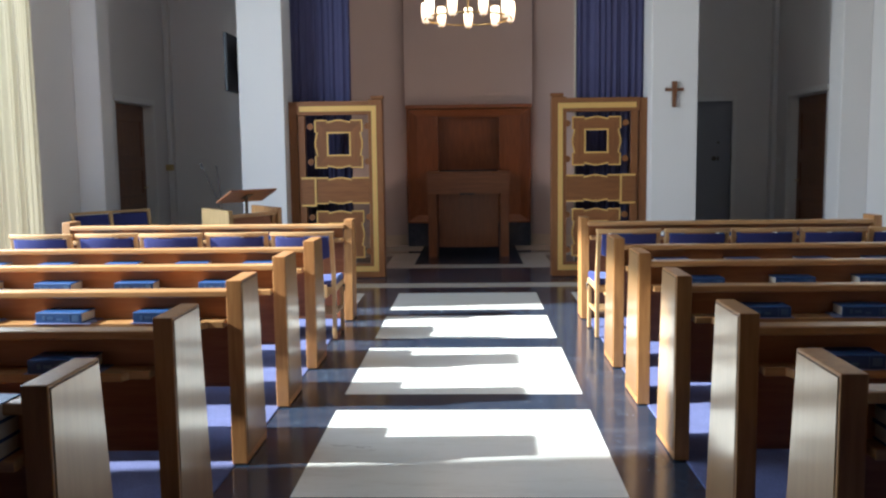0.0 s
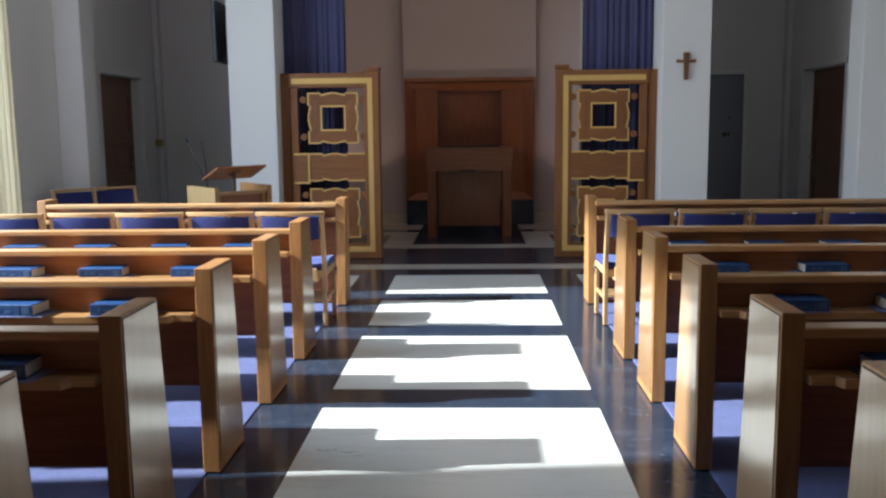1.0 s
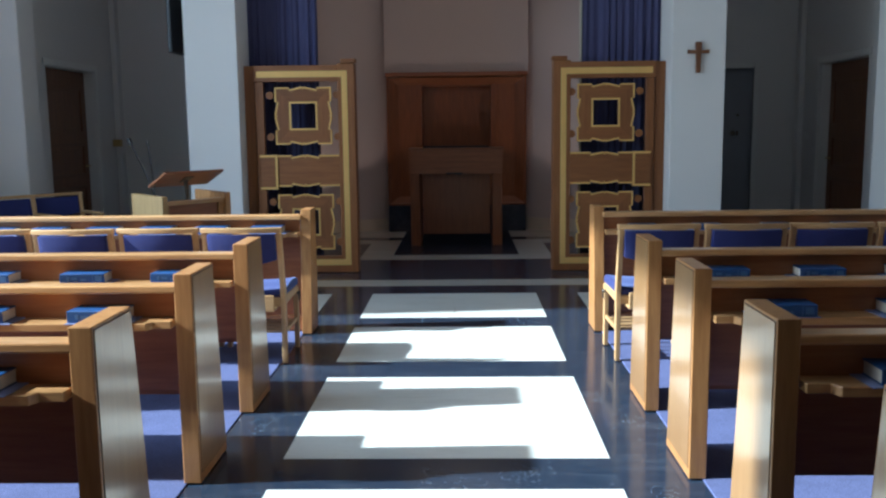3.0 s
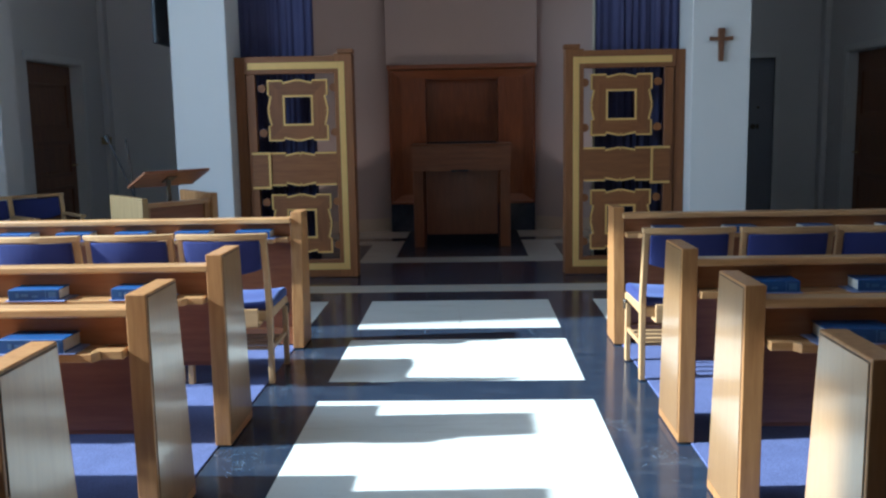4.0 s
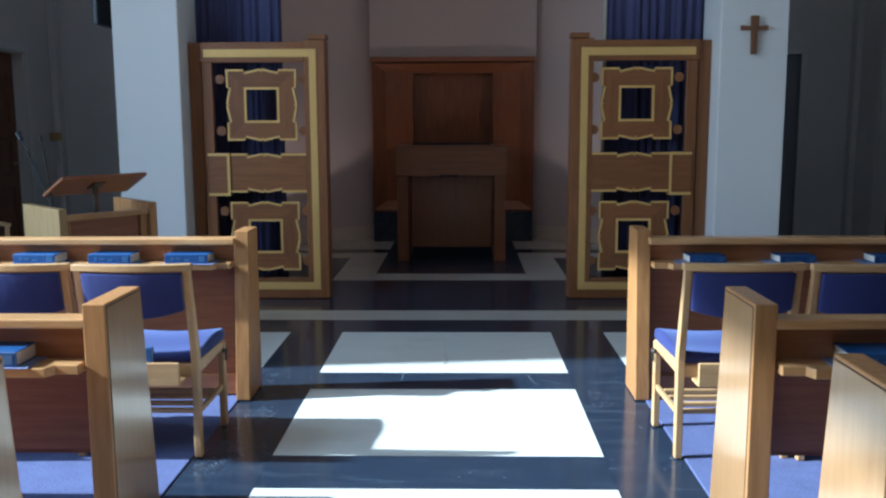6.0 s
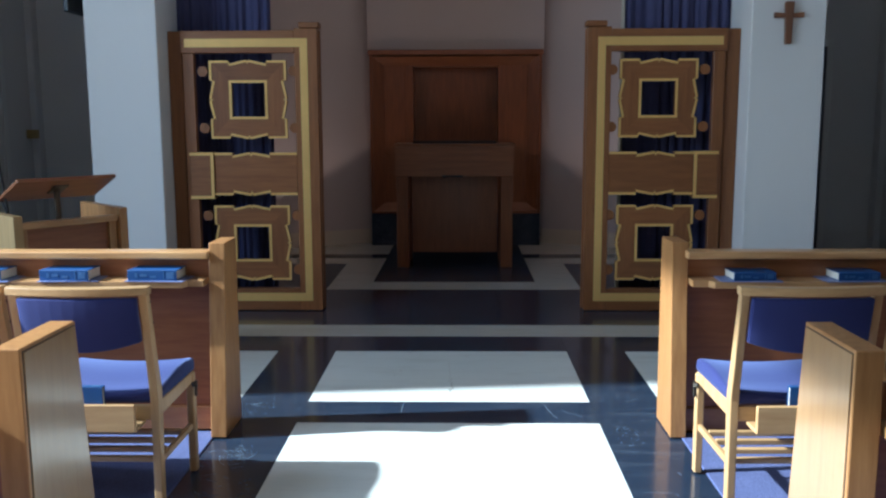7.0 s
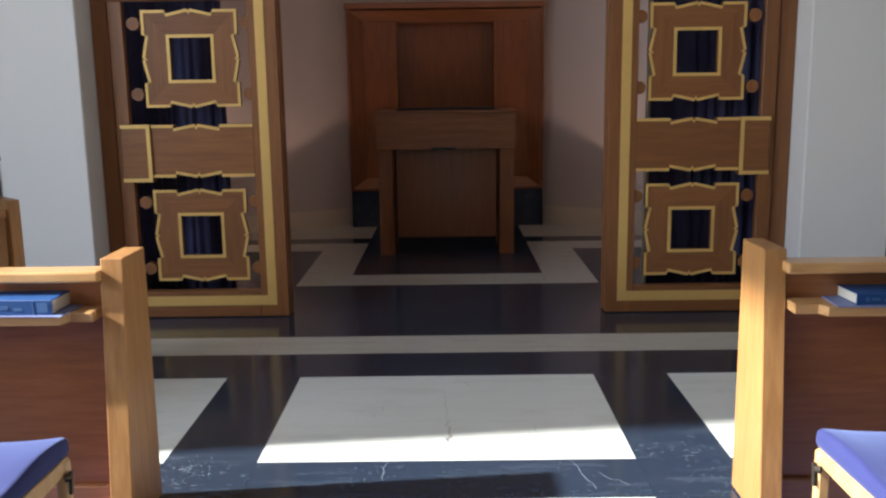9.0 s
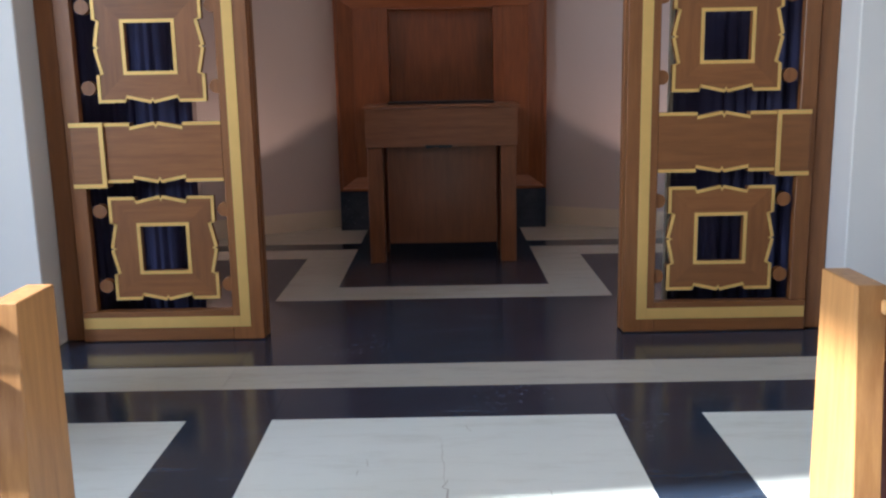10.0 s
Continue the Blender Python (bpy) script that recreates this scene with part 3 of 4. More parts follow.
def build_chair():
    c = thing("stacking_chair", "beech chair with violet blue upholstered seat and back", "chair", "row of chairs")
    W = 0.235
    for s in (-1, 1):
        # rear leg runs up into a raked back post
        pr = [(-0.025, 0), (0.012, 0), (0.025, 0.44), (-0.055, 0.815), (-0.085, 0.81), (-0.02, 0.42)]
        chair_part("rear_leg", c, BEECH_Z, prism(bmesh.new(), pr, "x", s * (W - 0.03), s * W, 0.004))
        chair_part("front_leg", c, BEECH_Z, box(bmesh.new(), s * (W - 0.03), s * W, 0.37, 0.405, 0, 0.40, 0.004))
        chair_part("side_rail", c, BEECH_Z, prism(bmesh.new(), [(0.0, 0.355), (0.40, 0.365), (0.40, 0.405), (0.0, 0.41)], "x", s * (W - 0.028), s * (W - 0.004), 0.003))
        chair_part("stretcher", c, BEECH_Z, box(bmesh.new(), s * (W - 0.026), s * (W - 0.008), 0.01, 0.38, 0.175, 0.20, 0.003))
        for zz, yy in ((0.70, -0.0515), (0.775, -0.0675)):
            chair_part("screw_plug", c, SEAM, rod(bmesh.new(), (s * W, yy + 0.018, zz), (s * (W + 0.0012), yy + 0.018, zz), 0.005, 0.005, 10), "dark plug over a screw")
        chair_part("link_hook", c, CHROME, rod(rod(bmesh.new(), (s * W, 0.36, 0.36), (s * (W + 0.012), 0.37, 0.36), 0.01), (s * (W + 0.008), 0.375, 0.31), (s * (W + 0.008), 0.385, 0.37), 0.006), "dark metal linking hook")
    # curved top rail
    n = 10
    out = []
    for i in range(n + 1):
        x = -W - 0.006 + (2 * W + 0.012) * i / n
        out.append((x, -0.052 - 0.03 * (1 - (x / W) ** 2)))
    for i in range(n, -1, -1):
        x = -W - 0.006 + (2 * W + 0.012) * i / n
        out.append((x, -0.092 - 0.03 * (1 - (x / W) ** 2)))
    chair_part("top_rail", c, BEECH_X, prism(bmesh.new(), out, "z", 0.803, 0.832, 0.004))
    # curved padded back
    bm = bmesh.new()
    pad = []
    for i in range(n + 1):
        x = (-W + 0.034) + (2 * W - 0.068) * i / n
        pad.append((x, -0.012 - 0.03 * (1 - (x / W) ** 2)))
    pad += [(x, y - 0.028) for x, y in reversed(pad)]
    prism(bm, pad, "z", 0.625, 0.795, 0.006)
    for v in bm.verts:
        v.co.y -= 0.052 * (v.co.z - 0.5) / 0.3
        if v.co.z < 0.66:
            v.co.z += 0.045 * (abs(v.co.x) / W) ** 2 - 0.02
    chair_part("backrest", c, FABRIC, bm, "violet blue padded back", True)
    bm = cushion(bmesh.new(), -W + 0.004, W - 0.004, -0.005, 0.425, 0.40, 0.446, 0.02)
    bmesh.ops.subdivide_edges(bm, edges=[e for e in bm.edges if e.calc_length() > 0.2], cuts=8, use_grid_fill=True)
    for v in bm.verts:
        if v.co.z > 0.432:
            v.co.z += 0.016 * (v.co.x / W) ** 2 + 0.014 * max(0.0, math.sin((v.co.y - 0.12) / 0.30 * math.pi)) - 0.006
    chair_part("seat", c, FABRIC, bm, "violet blue padded seat", True)
    chair_part("rear_rail", c, BEECH_X, box(bmesh.new(), -W + 0.03, W - 0.03, -0.012, 0.008, 0.345, 0.398, 0.003))
    chair_part("front_rail", c, BEECH_X, box(bmesh.new(), -W + 0.03, W - 0.03, 0.38, 0.398, 0.345, 0.398, 0.003))
    for y, z in ((0.02, 0.19), (0.10, 0.195), (0.19, 0.195), (0.28, 0.195)):
        chair_part("rack_bar", c, BEECH_X, box(bmesh.new(), -W + 0.026, W - 0.026, y, y + 0.022, z - 0.012, z + 0.008, 0.003))
    # book pocket on the back
    chair_part("book_box", c, BEECH_X, box(box(bmesh.new(), -W + 0.06, W - 0.05, -0.115, -0.10, 0.335, 0.432, 0.003), -W + 0.06, W - 0.05, -0.10, -0.0121, 0.335, 0.347, 0.002), "light wooden book holder")
    return c


first = build_chair()
first.matrix_basis = pose(-1.222, 8.47, 0.006)
for s in (-1, 1):
    for i in range(5):
        if s < 0 and i == 0:
            continue
        x = s * (1.222 + 0.499 * i)
        copy_thing(first, pose(x, 8.47 + 0.012 * math.sin(3 * i + s), 0.006, 0, 0, 1.2 * math.sin(5 * i + 2 * s)))
for x, y, rz in ((-4.025, 11.21, 233), (-3.745, 11.55, 226)):
    ch = copy_thing(first, pose(x, y, 0.0, 0, 0, rz))
    tagged(ch, "beech armchair with violet blue padding standing by the wall", "chair", "chairs by the wall")
    for sd in (-1, 1):
        part("armrest", box(bmesh.new(), sd * 0.205, sd * 0.25, -0.03, 0.40, 0.635, 0.66, 0.006, 2), BEECH_Z, ch)
        part("arm_post", box(bmesh.new(), sd * 0.21, sd * 0.235, 0.37, 0.40, 0.40, 0.634, 0.003), BEECH_Z, ch)


# ---- books ----
def book_meshes():
    made = []
    for nm, mat, bm in (
        ("cover", BLUE_COVER, box(box(box(bmesh.new(), -0.10, 0.10, -0.07, 0.07, 0.0, 0.003, 0.001), -0.10, 0.10, -0.07, 0.07, 0.037, 0.040, 0.001), -0.10, 0.10, -0.074, -0.069, 0.0, 0.040, 0.0015)),
        ("page_block", PAPER, box(bmesh.new(), -0.095, 0.096, -0.068, 0.066, 0.0032, 0.0368)),
        ("spine_band", SILVER, box(box(bmesh.new(), 0.058, 0.088, -0.0750, -0.0742, 0.008, 0.032), 0.046, 0.049, -0.0750, -0.0742, 0.002, 0.038)),
        ("spine_print", SILVER, box(box(box(bmesh.new(), -0.07, -0.058, -0.0750, -0.0742, 0.012, 0.028), -0.05, -0.022, -0.0750, -0.0742, 0.015, 0.025), -0.008, 0.016, -0.0750, -0.0742, 0.011, 0.019))):
        bmesh.ops.scale(bm, vec=(1.07, 1.03, 1.15), verts=bm.verts[:])
        made.append((nm, mat, bm))
    return made


book = thing("hymn_book", "thick blue cloth hymn book lying on the pew shelf", "book", "hymn books on the shelves")
for nm, mat, bm in book_meshes():
    part(nm, bm, mat, book)
leaf = part("leaflet", box(bmesh.new(), -0.128, 0.128, -0.08, 0.075, 0, 0.003), LEAFLET)
tagged(leaf, "thin blue leaflet under a hymn book on the shelf", "leaflet", "leaflets on the shelves")
rnd = random.Random(4)
placed = []
for s in (-1, 1):
    for y0 in ROWS_Y[s][:4]:
        for i in range(5):
            placed.append((s * (1.335 + 0.45 * i + rnd.uniform(-0.02, 0.02)), y0 + 0.012, 0.674, True))
    for i in range(6 if s < 0 else 5):
        placed.append((s * ((1.265 + 0.372 * i if s < 0 else 1.295 + 0.46 * i) + rnd.uniform(-0.015, 0.015)), 9.285, 0.705, True))
    for k in range(3 if s < 0 else 2):
        placed.append((s * 1.19, ROWS_Y[s][4] + 0.012, 0.674 + 0.0466 * k, False))
for i, (x, y, z, sheet) in enumerate(placed):
    lift = 0.0
    if sheet:
        lm = pose(x + 0.012 * (1 if x < 0 else -1), y - 0.006, z + 0.0002, 0, 0, rnd.uniform(-4, 4))
        if i:
            copy_thing(leaf, lm)
        else:
            leaf.matrix_basis = lm
        lift = 0.0034
    bmx = pose(x, y, z + lift, 0, 0, rnd.uniform(-3.5, 3.5))
    if x > 0 and y > 9.2:  # the slimmer books of this desk
        bmx = bmx @ Matrix.Diagonal((0.84, 0.92, 0.76, 1.0))
    if i:
        copy_thing(book, bmx)
    else:
        book.matrix_basis = bmx


for s in (-1, 1):
    for i in range(5):
        hb = copy_thing(book, pose(s * (1.222 + 0.499 * i) + 0.0075 + 0.0425 * s, 8.385 + 0.012 * math.sin(3 * i + s), 0.421, -90, 0, 0) @ Matrix.Diagonal((1.0, 0.98, 0.5, 1.0)))
        tagged(hb, "blue cloth hymn book standing in a chair's book holder", "book", "hymn books in the chair holders")


# ---- carved screens on either side of the chancel ----
def motif(half, k=1.0):
    """The notched and bumped square outline, counter-clockwise."""
    a, n, t, c = half, 0.5 * half, 0.085 * half, 0.02 * half
    side = [(-a, a), (-n, a), (-n, a - t), (-0.03 * half, a + c), (0.0, a - 0.035 * half), (0.03 * half, a + c), (n, a - t), (n, a)]
    pts = []
    for q in range(4):
        ca, sa = math.cos(-q * math.pi / 2), math.sin(-q * math.pi / 2)
        pts += [(x * ca - y * sa, x * sa + y * ca) for x, y in side]
    return [(x * k, y * k) for x, y in pts]


def square_like(n, half):
    """A square outline with as many points as the motif, in the same order."""
    pts = []
    for q in range(4):
        ca, sa = math.cos(-q * math.pi / 2), math.sin(-q * math.pi / 2)
        for f in (-1, -0.5, -0.48, -0.03, 0.0, 0.03, 0.48, 0.5):
            x, y = f * half, half
            pts.append((x * ca - y * sa, x * sa + y * ca))
    return pts


def band_edge(x0, x1, up, z):
    """The gold edge of the middle rail, with its bump."""
    c, h = (x0 + x1) / 2 + 0.03, 0.135
    d = 1 if up else -1
    return [(x0, z), (c - h, z), (c - h, z - d * 0.02), (c - 0.01, z + d * 0.004), (c, z - d * 0.012), (c + 0.01, z + d * 0.004), (c + h, z - d * 0.02), (c + h, z), (x1, z)]


def carved_screen(s):
    g = thing("carved_screen", "tall walnut fretwork screen with gold inlay bands", "screen", "carved screens")
    yf, yb = 11.865, 11.935
    X = lambda v: s * v

    def bar(nm, x0, x1, z0, z1, mat, a=yf, b=yb, bev=0.004, label=""):
        return part(nm, box(bmesh.new(), X(x0), X(x1), a, b, z0, z1, bev), mat, g, label)

    bar("jamb", 1.932, 2.028, 0.004, 2.02, GATE_Z, yf + 0.03, yb + 0.07)
    bar("inner_stile", 0.955, 1.12, 0.004, 2.035, GATE_Z)
    bar("top_rail", 1.12, 1.93, 1.865, 2.02, GATE_X)
    bar("bottom_rail", 1.12, 1.922, 0.004, 0.165, GATE_X)
    bar("post_cap", 0.94, 1.085, 2.036, 2.075, GATE_X, yf - 0.015, yb + 0.03)
    bar("rear_post", 0.95, 1.0, 0.004, 2.03, GATE_Z, yb + 0.002, yb + 0.06)
    # gold bands
    bar("gold_band", 1.025, 1.08, 0.075, 1.965, GOLD, yf - 0.004, yf - 0.0005, 0.001)
    bar("gold_band", 1.0805, 1.90, 1.905, 1.965, GOLD, yf - 0.004, yf - 0.0005, 0.001)
    bar("gold_band", 1.0805, 1.915, 0.075, 0.135, GOLD, yf - 0.004, yf - 0.0005, 0.001)
    bar("outer_stile", 1.84, 1.922, 0.166, 1.864, GATE_Z, yf + 0.006, yb - 0.012)
    # middle rail with its block
    x0, x1 = 1.12, 1.72
    zt, zb = 1.162, 0.855
    top, bot = band_edge(x0, x1, True, zt), band_edge(x0, x1, False, zb)
    bm = prism(bmesh.new(), [(X(x), z) for x, z in top] + [(X(x), z) for x, z in reversed(bot)], "y", yf, yb - 0.01)
    part("middle_rail", bm, GATE_X, g)
    for edge, d in ((top, -1), (bot, 1)):
        bm = prism(bmesh.new(), [(X(x), z) for x, z in edge] + [(X(x), z + d * 0.017) for x, z in reversed(edge)], "y", yf - 0.004, yf - 0.0005)
        part("gold_edge", bm, GOLD, g)
    bar("block", 1.72, 1.893, 0.83, 1.165, GATE_X, yf - 0.012, yb)
    for a in ((1.72, 1.742, 0.83, 1.165), (1.7425, 1.893, 1.143, 1.165), (1.7425, 1.893, 0.83, 0.852)):
        bar("gold_edge", *a, GOLD, yf - 0.016, yf - 0.0125, 0.0)
    # the two fretted squares
    for zc in (1.538, 0.506):
        cx = 1.456
        half = 0.275
        o = [(X(cx) + x, zc + z) for x, z in motif(half)]
        i = [(X(cx) + x, zc + z) for x, z in square_like(32, 0.119)]
        frame_ = part("fretted_square", holed(bmesh.new(), [(X(cx) + x, zc + z) for x, z in motif(half, 0.985)], [(X(cx) + x, zc + z) for x, z in ((-0.122, -0.122), (0.122, -0.122), (0.122, 0.122), (-0.122, 0.122))], yf + 0.012, yb - 0.02), GATE_X, g)
        for q in range(4):
            # one mitred board a side
            run = motif(half)[8 * q:8 * q + 8] + [motif(half)[(8 * q + 8) % 32]]
            ca, sa = math.cos(-q * math.pi / 2), math.sin(-q * math.pi / 2)
            back = [(x * ca - z * sa, x * sa + z * ca) for x, z in ((0.119, 0.119), (-0.119, 0.119))]
            bm = prism(bmesh.new(), [(X(cx) + x, zc + z) for x, z in run + back], "y", yf + 0.004, yf + 0.0115)
            part("mitred_board", bm, GATE_X if q % 2 == 0 else GATE_Z, frame_)
        o2 = [(X(cx) + x, zc + z) for x, z in motif(half, 0.942)]
        part("gold_edge", ring(bmesh.new(), o, o2, "y", yf + 0.0, yf + 0.0035), GOLD, frame_)
        a = [(X(cx) + x, zc + z) for x, z in square_like(32, 0.137)]
        part("gold_edge", ring(bmesh.new(), a, i, "y", yf + 0.0, yf + 0.0035), GOLD, frame_)
        for dx in (-1, 1):
            for dz in (-0.20, 0.20):
                px = cx + dx * 0.325
                part("dowel", rod(bmesh.new(), (X(px), yf + 0.01, zc + dz), (X(px), yb - 0.02, zc + dz), 0.037, None, 20), GATE_Z, g)
    return g


for s in (-1, 1):
    carved_screen(s)

# ---- reredos, altar desk, lectern ----
r = thing("reredos", "warm cherry wood panelled reredos with a square niche", "reredos")
F = 15.36


def splay(corners, mat):
    """One mitred, inward sloping side of the frame; corners are (x, y, z) on its front."""
    bm = bmesh.new()
    for x, y, z in corners:
        bm.verts.new((x, y, z))
        bm.verts.new((x, F + 0.09, z))
    bmesh.ops.convex_hull(bm, input=bm.verts[:])
    part("splay", bm, mat, r)


OX, OB, OT, IX, IB, IT = 0.913, 0.388, 2.085, 0.79, 0.475, 1.99
FO, FI = F + 0.004, F + 0.062
for s in (-1, 1):
    part("frame_post", box(bmesh.new(), s * 0.914, s * 0.945, F - 0.008, 15.575, 0.36, 2.10, 0.004), CHERRY_Z, r)
    splay([(s * OX, FO, OB), (s * OX, FO, OT), (s * IX, FI, IT), (s * IX, FI, IB)], CHERRY_Z)
    part("side_panel", box(bmesh.new(), s * 0.47, s * 0.80, F + 0.068, 15.57, 0.46, 2.0, 0.003), CHERRY_Z, r)
    part("niche_trim", box(bmesh.new(), s * 0.468, s * 0.56, F + 0.060, F + 0.067, 1.1, 1.985, 0.002), CHERRY_Z, r)
splay([(-OX + 0.001, FO, OT), (OX - 0.001, FO, OT), (IX - 0.001, FI, IT), (-IX + 0.001, FI, IT)], CHERRY_X)
splay([(-OX + 0.001, FO, OB), (OX - 0.001, FO, OB), (IX - 0.001, FI, IB), (-IX + 0.001, FI, IB)], CHERRY_X)
part("frame_rail", box(bmesh.new(), -0.913, 0.913, F - 0.008, 15.575, 0.36, 0.386, 0.004), CHERRY_X, r)
part("cornice", box(bmesh.new(), -0.96, 0.96, F - 0.03, 15.578, 2.10, 2.155, 0.006), CHERRY_X, r)
part("niche_head", box(bmesh.new(), -0.468, 0.468, F + 0.068, 15.57, 1.975, 2.09, 0.003), CHERRY_X, r)
part("niche_back", box(bmesh.new(), -0.468, 0.468, 15.552, 15.575, 1.12, 1.974), CHERRY_Z, r)
part("niche_shelf", box(bmesh.new(), -0.468, 0.468, F + 0.068, 15.55, 1.08, 1.119, 0.003), CHERRY_X, r)
part("lower_panel", box(bmesh.new(), -0.468, 0.468, F + 0.07, 15.57, 0.46, 1.078), CHERRY_X, r)
part("plinth", box(bmesh.new(), -0.94, 0.94, F - 0.02, 15.575, 0.0, 0.358), BLACK_MARBLE, r, "black marble plinth")

al = thing("altar_desk", "cherry wood altar desk with a deep front apron", "altar")
for s in (-1, 1):
    part("leg", box(bmesh.new(), s * 0.432, s * 0.548, 13.81, 13.92, 0.0, 0.87, 0.006), CHERRY_Z, al)
    part("leg", box(bmesh.new(), s * 0.432, s * 0.548, 14.24, 14.35, 0.0, 0.87, 0.006), CHERRY_Z, al)
    part("side_panel", box(bmesh.new(), s * 0.47, s * 0.51, 13.922, 14.238, 0.14, 0.87), CHERRY_Z, al)
    part("apron_side", box(bmesh.new(), s * 0.52, s * 0.555, 13.832, 14.34, 0.872, 1.14), CHERRY_X, al)
ap = [(-0.557, 0.868), (-0.13, 0.868), (-0.09, 0.885), (-0.03, 0.868), (0, 0.882), (0.03, 0.868), (0.09, 0.885), (0.13, 0.868), (0.557, 0.868), (0.557, 1.145), (-0.557, 1.145)]
part("apron", prism(bmesh.new(), ap, "y", 13.795, 13.83), CHERRY_X, al)
part("top", box(bmesh.new(), -0.57, 0.57, 13.79, 14.36, 1.146, 1.172, 0.004), CHERRY_X, al)
n = 9
arc = [(-0.405 + 0.81 * i / n, 13.88 - 0.012 * math.sin(math.pi * i / n)) for i in range(n + 1)]
arc += [(x, y + 0.02) for x, y in reversed(arc)]
part("front_panel", prism(bmesh.new(), arc, "z", 0.14, 0.866), BOW_Z, al, "bowed veneer panel with a sheen")
rr = random.Random(6)
edge = [(-0.11 + 0.02 * i, 0.872 - 0.004 - 0.014 * rr.random()) for i in range(10)]
part("worn_edge", prism(bmesh.new(), [(-0.12, 0.88)] + edge + [(0.08, 0.88)], "y", 13.788, 13.7945), BLACK, al, "dark splintered edge")
pad = tagged(part("altar_cloth", box(bmesh.new(), -0.40, 0.40, 13.98, 14.30, 1.1725, 1.19, 0.004), DARK_CLOTH), "folded dark cloth lying on the altar desk", "cloth")

le = thing("lectern", "oak lectern box with a tilting reading desk", "lectern", "", (-2.195, 9.888, 0.0), 54.0)
# the panel turned to the window is paler, as if lit
for x0, x1, m in ((0.0, 0.05, LIT_OAK_Z), (0.60, 0.65, OAK_SHADED_Z)):
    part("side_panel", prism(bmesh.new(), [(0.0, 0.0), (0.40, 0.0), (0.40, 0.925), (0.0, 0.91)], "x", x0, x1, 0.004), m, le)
part("front_panel", box(bmesh.new(), 0.052, 0.598, 0.05, 0.07, 0.05, 0.84), PANEL_X, le)
part("front_rail", box(bmesh.new(), 0.052, 0.598, 0.015, 0.09, 0.836, 0.87, 0.004), OAK_SUNLIT_X, le)
part("frame_stile", box(bmesh.new(), 0.052, 0.085, 0.03, 0.048, 0.05, 0.835, 0.003), OAK_SHADED_Z, le)
part("frame_stile", box(bmesh.new(), 0.55, 0.598, 0.03, 0.048, 0.05, 0.835, 0.003), OAK_SHADED_Z, le)
part("inner_shelf", box(bmesh.new(), 0.052, 0.598, 0.092, 0.39, 0.70, 0.725), OAK_SUNLIT_X, le)
part("post", rod(bmesh.new(), (0.30, 0.105, 0.726), (0.30, 0.105, 1.035), 0.016), CHROME, le, "dark metal post")
bracket = box(bmesh.new(), 0.26, 0.34, 0.055, 0.155, -0.012, -0.002, 0.003)
bmesh.ops.transform(bracket, matrix=Matrix.Translation((0, 0.0, 1.083)) @ Matrix.Rotation(radians(-26.5), 4, "X"), verts=bracket.verts[:])
part("bracket", bracket, CHROME, le, "dark metal bracket under the desk")
bm = prism(bmesh.new(), [(-0.012, 1.083), (0.212, 0.971), (0.22, 0.986), (-0.004, 1.10)], "x", 0.03, 0.585, 0.003)
part("reading_desk", bm, PANEL_X, le)
part("book_stop", prism(bmesh.new(), [(0.2005, 0.9965), (0.2195, 0.987), (0.2265, 1.001), (0.2075, 1.0105)], "x", 0.05, 0.565, 0.002), OAK_SUNLIT_X, le)
for base, tip, head in (((0.075, 0.12), (-0.005, 0.35, 1.305), True), ((0.075, 0.17), (0.018, 0.17, 1.30), False)):
    mc = thing("microphone", "thin black gooseneck microphone on the lectern", "microphone", "lectern microphones")
    mc.matrix_basis = le.matrix_basis.copy()
    bm = bmesh.new()
    pts = []
    for i in range(9):
        u = i / 8
        w = u ** 1.25
        pts.append((base[0] + (tip[0] - base[0]) * w, base[1] + (tip[1] - base[1]) * w, 0.738 + (tip[2] - 0.738) * u))
    for p, q in zip(pts, pts[1:]):
        rod(bm, p, q, 0.0055, 0.0055, 8)
    part("gooseneck", bm, BLACK, mc)
    part("base", rod(bmesh.new(), (base[0], base[1], 0.726), (base[0], base[1], 0.74), 0.017, 0.014), BLACK, mc)
    way = (Vector(pts[-1]) - Vector(pts[-2])).normalized()
    if head:
        part("head", rod(bmesh.new(), tip, Vector(tip) + 0.05 * way, 0.014, 0.018), BLACK, mc, "black foam head")
    else:
        part("head", rod(bmesh.new(), tip, Vector(tip) + 0.03 * way, 0.008, 0.006), BLACK, mc)

# ---- chandelier ----
cl = thing("chandelier", "ring chandelier with lit opal glass cups over the chancel", "chandelier")
CX, CY, CZ, CR = 0.02, 13.1, 3.09, 0.54
bm = bmesh.new()
N = 40
for i in range(N):
    a0, a1 = 2 * math.pi * i / N, 2 * math.pi * (i + 1) / N
    rod(bm, (CX + CR * math.cos(a0), CY + CR * math.sin(a0), CZ), (CX + CR * math.cos(a1), CY + CR * math.sin(a1), CZ), 0.012, 0.012, 6)
part("ring", bm, BRASS, cl, "pale brass ring")
part("stem", rod(bmesh.new(), (CX, CY, CZ), (CX, CY, CEIL), 0.014), BRASS, cl)
for k in range(3):
    a0 = 2 * math.pi * k / 3 + 0.5
    part("spoke", rod(bmesh.new(), (CX, CY, CZ + 0.5), (CX + CR * math.cos(a0), CY + CR * math.sin(a0), CZ), 0.006), BRASS, cl)
